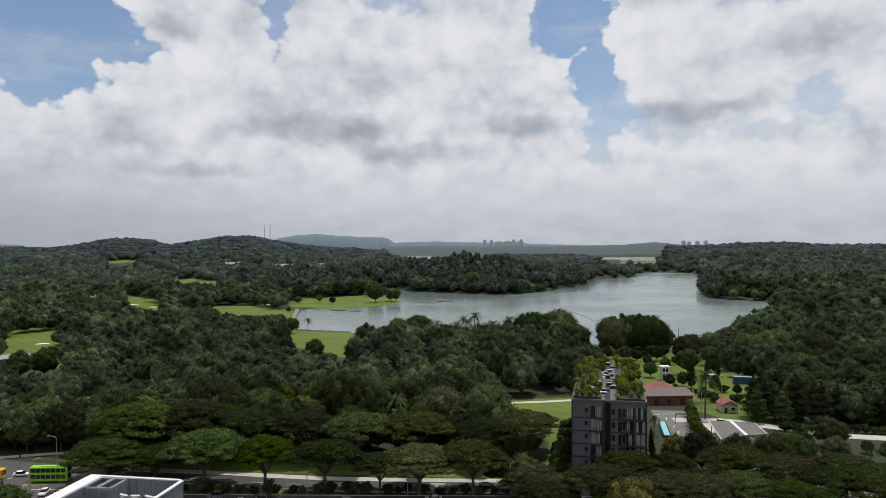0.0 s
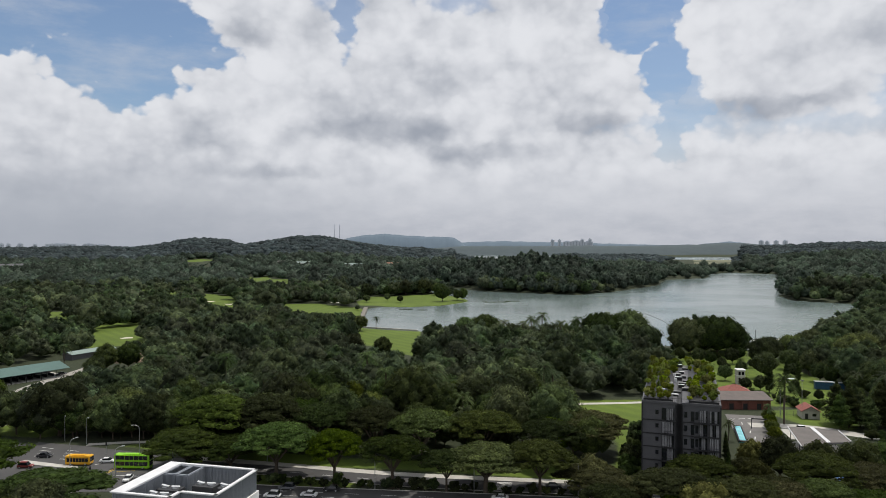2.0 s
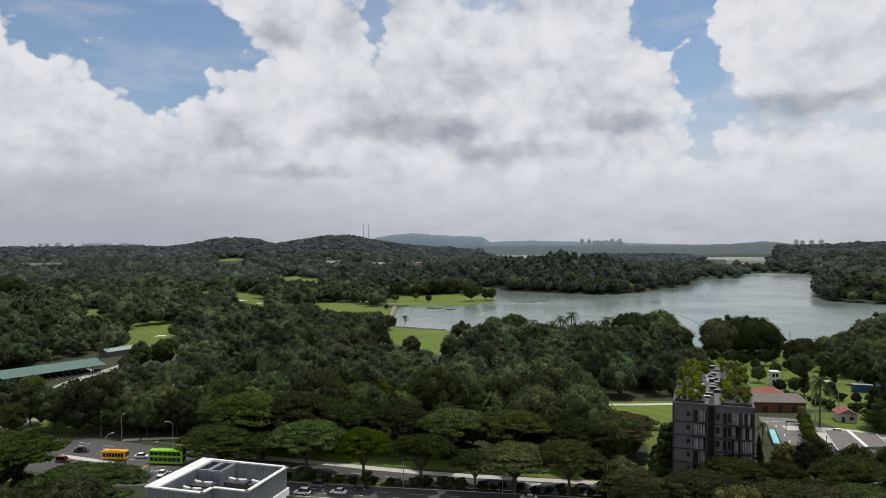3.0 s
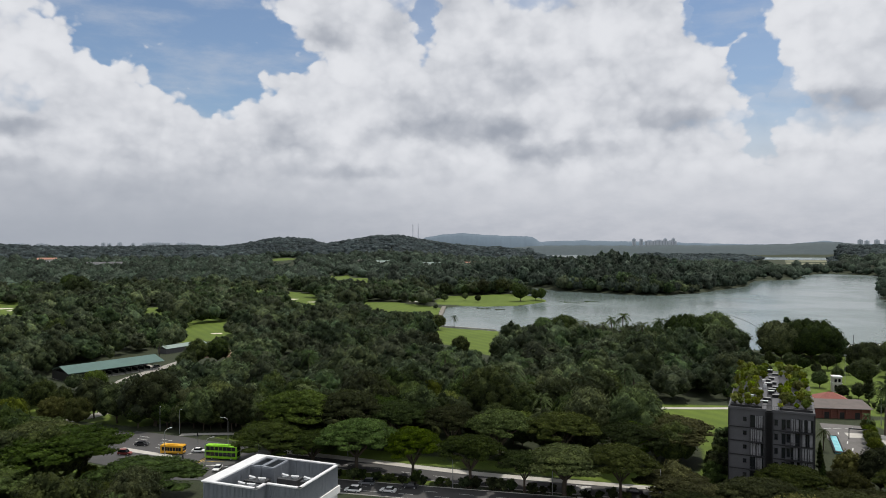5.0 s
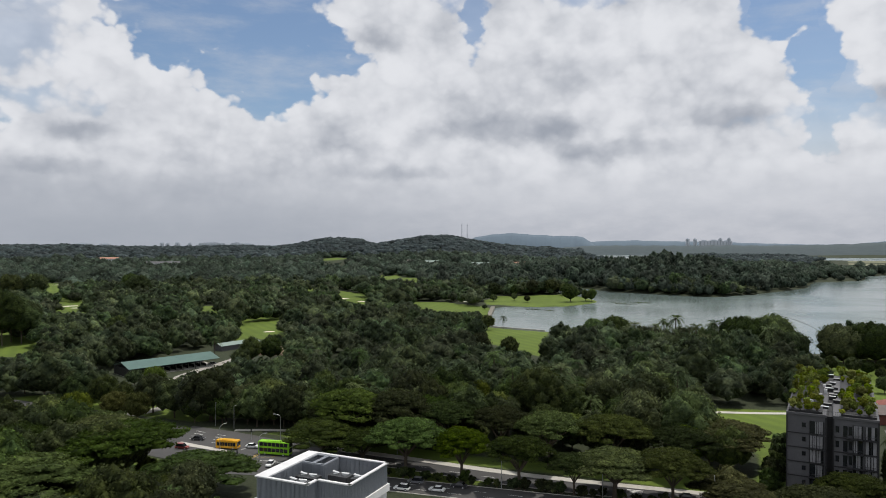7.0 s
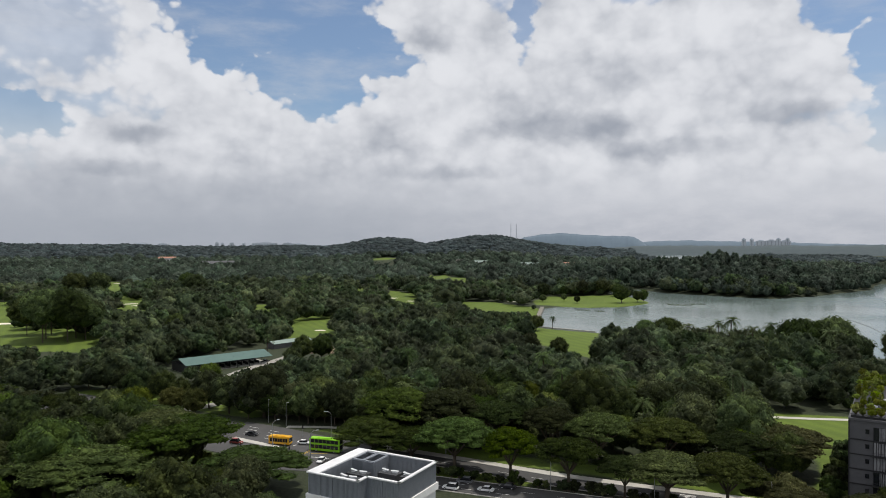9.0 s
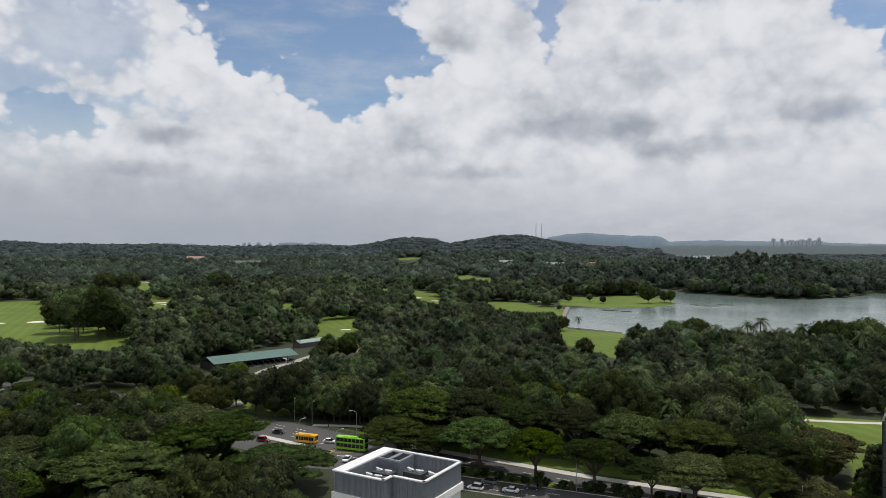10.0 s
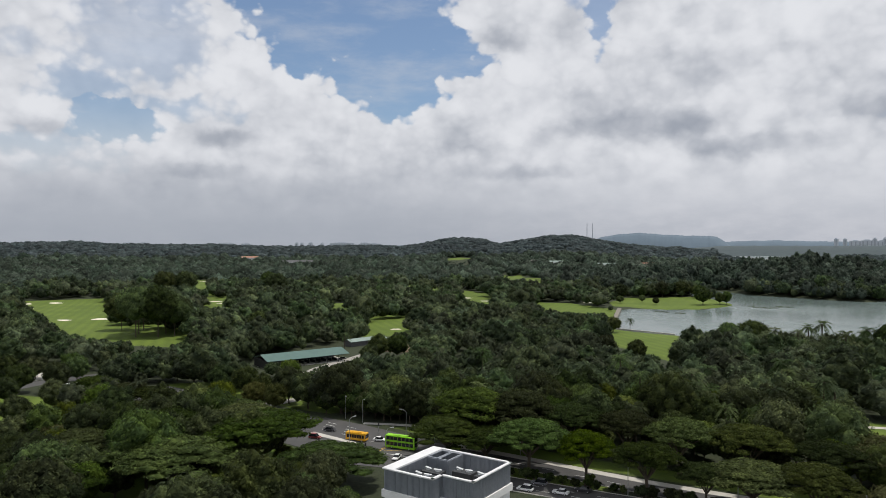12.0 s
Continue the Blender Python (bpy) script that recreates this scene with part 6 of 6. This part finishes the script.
for x, y in ((112.5, 283), (104, 282), (152, 300), (118, 362)):
    s = thing("lamp_mast", x, y, 0, "slim grey lighting mast by the lawn", "lamp mast", "lighting masts")
    part("pole", rod((0, 0, 0), (0, 0, 14), 0.13, r2=0.08), STEEL, s)
    part("floodlight", box(-0.5, 0.5, -0.2, 0.2, 13.6, 14.1), STEEL, s)
fence = new("fence")
tagged(fence, "low dark wire fence beside the lawn", "fence")
for i in range(26):
    x = 100 + i * 2.4
    part("post", rod((x, 284 - 0.1 * i, 0), (x, 284 - 0.1 * i, 1.8), 0.05, seg=5), DARK_STEEL, fence)
for z in (0.6, 1.2, 1.8):
    part("wire", rod((100, 284, z), (160, 281.5, z), 0.02, seg=4), DARK_STEEL, fence)

# ---- the far distance ----
BACK = 4300.0


def far_ridge(name, profile, r, label, deep=160.0, mat=None):
    """A far wooded ridge: its skyline follows compass and height above the eye in degrees."""
    bm_v, quads = [], []
    profile = sorted(profile)
    comp = np.linspace(profile[0][0], profile[-1][0], 220)
    tops = np.interp(comp, [p[0] for p in profile], [p[1] for p in profile])
    tops = tops + 0.022 * wavy(comp * 40, comp * 0, 9, 2) + 0.014 * wavy(comp * 40, comp * 0, 2.5, 5)
    for i, (c, e) in enumerate(zip(comp, tops)):
        z = EYE + math.tan(radians(e)) * r
        for k, (dr, dz) in enumerate(((-deep, -z - 10), (-deep * 0.6, -z * 0.45), (-deep * 0.25, -z * 0.15), (0, 0), (deep, -z - 10))):
            x, y = spot(c, r + dr)
            bm_v.append((x, y, z + dz))
        if i:
            quads += [[(i - 1) * 5 + k, (i - 1) * 5 + k + 1, i * 5 + k + 1, i * 5 + k] for k in range(4)]
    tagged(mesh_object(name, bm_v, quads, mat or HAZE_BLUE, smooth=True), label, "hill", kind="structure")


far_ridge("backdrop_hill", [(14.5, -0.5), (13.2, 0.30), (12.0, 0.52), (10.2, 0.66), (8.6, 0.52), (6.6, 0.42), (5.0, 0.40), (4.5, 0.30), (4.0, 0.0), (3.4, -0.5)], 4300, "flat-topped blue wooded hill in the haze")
far_ridge("backdrop_ridge", [(6.0, -0.2), (3.0, 0.0), (0.5, 0.06), (-1.5, 0.0), (-5.0, -0.05), (-8, -0.15), (-12, -0.25), (-14.5, -0.2), (-16.8, 0.03), (-18.5, -0.18), (-34, -0.3)], 4600, "low haze-blue ridge on the horizon")
far_ridge("backdrop_ridge", [(64, -0.4), (52, -0.38), (40, -0.42), (30, -0.35), (24, -0.3), (18, -0.3)], 4600, "low haze-blue ridge on the horizon")


# the far shore's forest green is shifted to blue to stand for haze
HAZE_FOREST = surface("far_forest_hazed", (0.056, 0.075, 0.082), (0.042, 0.058, 0.064), 0.03, 1.0)
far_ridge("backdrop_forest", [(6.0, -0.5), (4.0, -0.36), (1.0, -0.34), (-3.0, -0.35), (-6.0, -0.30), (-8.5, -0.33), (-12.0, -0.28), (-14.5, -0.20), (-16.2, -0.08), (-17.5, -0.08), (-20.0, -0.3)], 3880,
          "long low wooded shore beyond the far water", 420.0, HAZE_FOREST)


def far_tower(compass, wide, top, r=4450.0):
    x, y = spot(compass, r)
    high = EYE + math.tan(radians(top)) * r
    t = thing("tower_block", x, y, compass, "pale tower block in the far haze", "tower", "far tower blocks", z=0)
    w = wide / 2
    part("wall", box(-w, w, -12, 12, 0, high), HAZE_TOWER, t)
    part("roof_house", box(-w * 0.5, w * 0.4, -8, 8, high, high + 5), HAZE_TOWER, t)
    for i in range(max(1, int(wide / 16))):
        x0 = -w + wide * (i + 0.5) / max(1, int(wide / 16))
        part("window_band", box(x0 - 3, x0 + 3, -12.6, -11.9, high * 0.3, high - 4), HAZE_WINDOW, t)


for compass, wide, top in [(-3.4, 22, 0.16), (-3.95, 20, 0.14), (-4.6, 60, 0.02), (-5.3, 60, 0.05), (-5.75, 22, 0.18), (-6.2, 60, 0.0), (-6.35, 20, 0.2), (-18.9, 26, 0.08), (-19.3, 24, 0.02), (-19.9, 26, 0.06), (-20.5, 26, 0.08),
                           (37.6, 22, -0.16), (37.2, 22, -0.18), (36.5, 26, -0.14), (35.6, 20, -0.18), (34.0, 150, -0.16), (32.2, 60, -0.16), (31.4, 90, -0.22), (50.0, 60, -0.12), (48.9, 70, -0.14), (55.6, 70, -0.08),
                           (43.0, 90, -0.18), (41.5, 60, -0.2), (27.6, 60, -0.24)]:
    far_tower(compass, wide, top)
for compass in (14.25, 13.82):
    x, y = spot(compass, 3400)
    m = thing("radio_mast", x, y, 0, "slender lattice radio mast on a wooded hill", "mast", "radio masts", z=60)
    high = EYE + math.tan(radians(1.42)) * 3400 - 60
    part("lattice", rod((0, 0, 0), (0, 0, high), 2.2, seg=4, r2=1.0), HAZE_TOWER, m)
    for i in range(5):
        part("platform", box(-2.6, 2.6, -2.6, 2.6, high * (0.35 + 0.14 * i), high * (0.35 + 0.14 * i) + 1.5), HAZE_TOWER, m)


def far_house(compass, r, wide, high, roof_mat, label, base=None):
    x, y = spot(compass, r)
    z = float(land(x, y))
    h = thing("far_building", x, y, compass, label, "building", "buildings in the forest", z=z)
    part("wall", box(-wide / 2, wide / 2, -8, 8, -2, high), COPING, h)
    gable_roof(-wide / 2, wide / 2, -8, 8, high, 4, roof_mat, h, over=1.0)
    for i in range(int(wide / 8)):
        part("window", box(-wide / 2 + 3 + 8 * i, -wide / 2 + 7 + 8 * i, -8.2, -7.9, high * 0.5, high * 0.8), GLASS, h)


ROOF_ORANGE = surface("orange_roof_tiles", (0.36, 0.19, 0.13), (0.28, 0.15, 0.11), 0.1, 0.8)
far_house(41.2, 1900, 40, 15, ROOF_ORANGE, "long building with an orange roof above the forest")
far_house(37.5, 1700, 70, 15, CLADDING, "wide dark-roofed building above the forest")
far_house(12.8, 1650, 45, 12, ROOF_PALE, "long white building among distant trees")
far_house(9.3, 1700, 50, 12, ROOF_ORANGE, "white building with a tiled roof among distant trees")
far_house(16.7, 1700, 30, 12, ROOF_PALE, "white building among distant trees")
far_house(18.2, 1750, 30, 11, ROOF_GREY, "pale building among distant trees")
tagged(part("ground_bank", prism([(480, 1880), (590, 1950), (800, 2640), (670, 2660)], -2, 1.5), REED), "yellow-brown grassy bank between two waters", "bank", kind="structure")
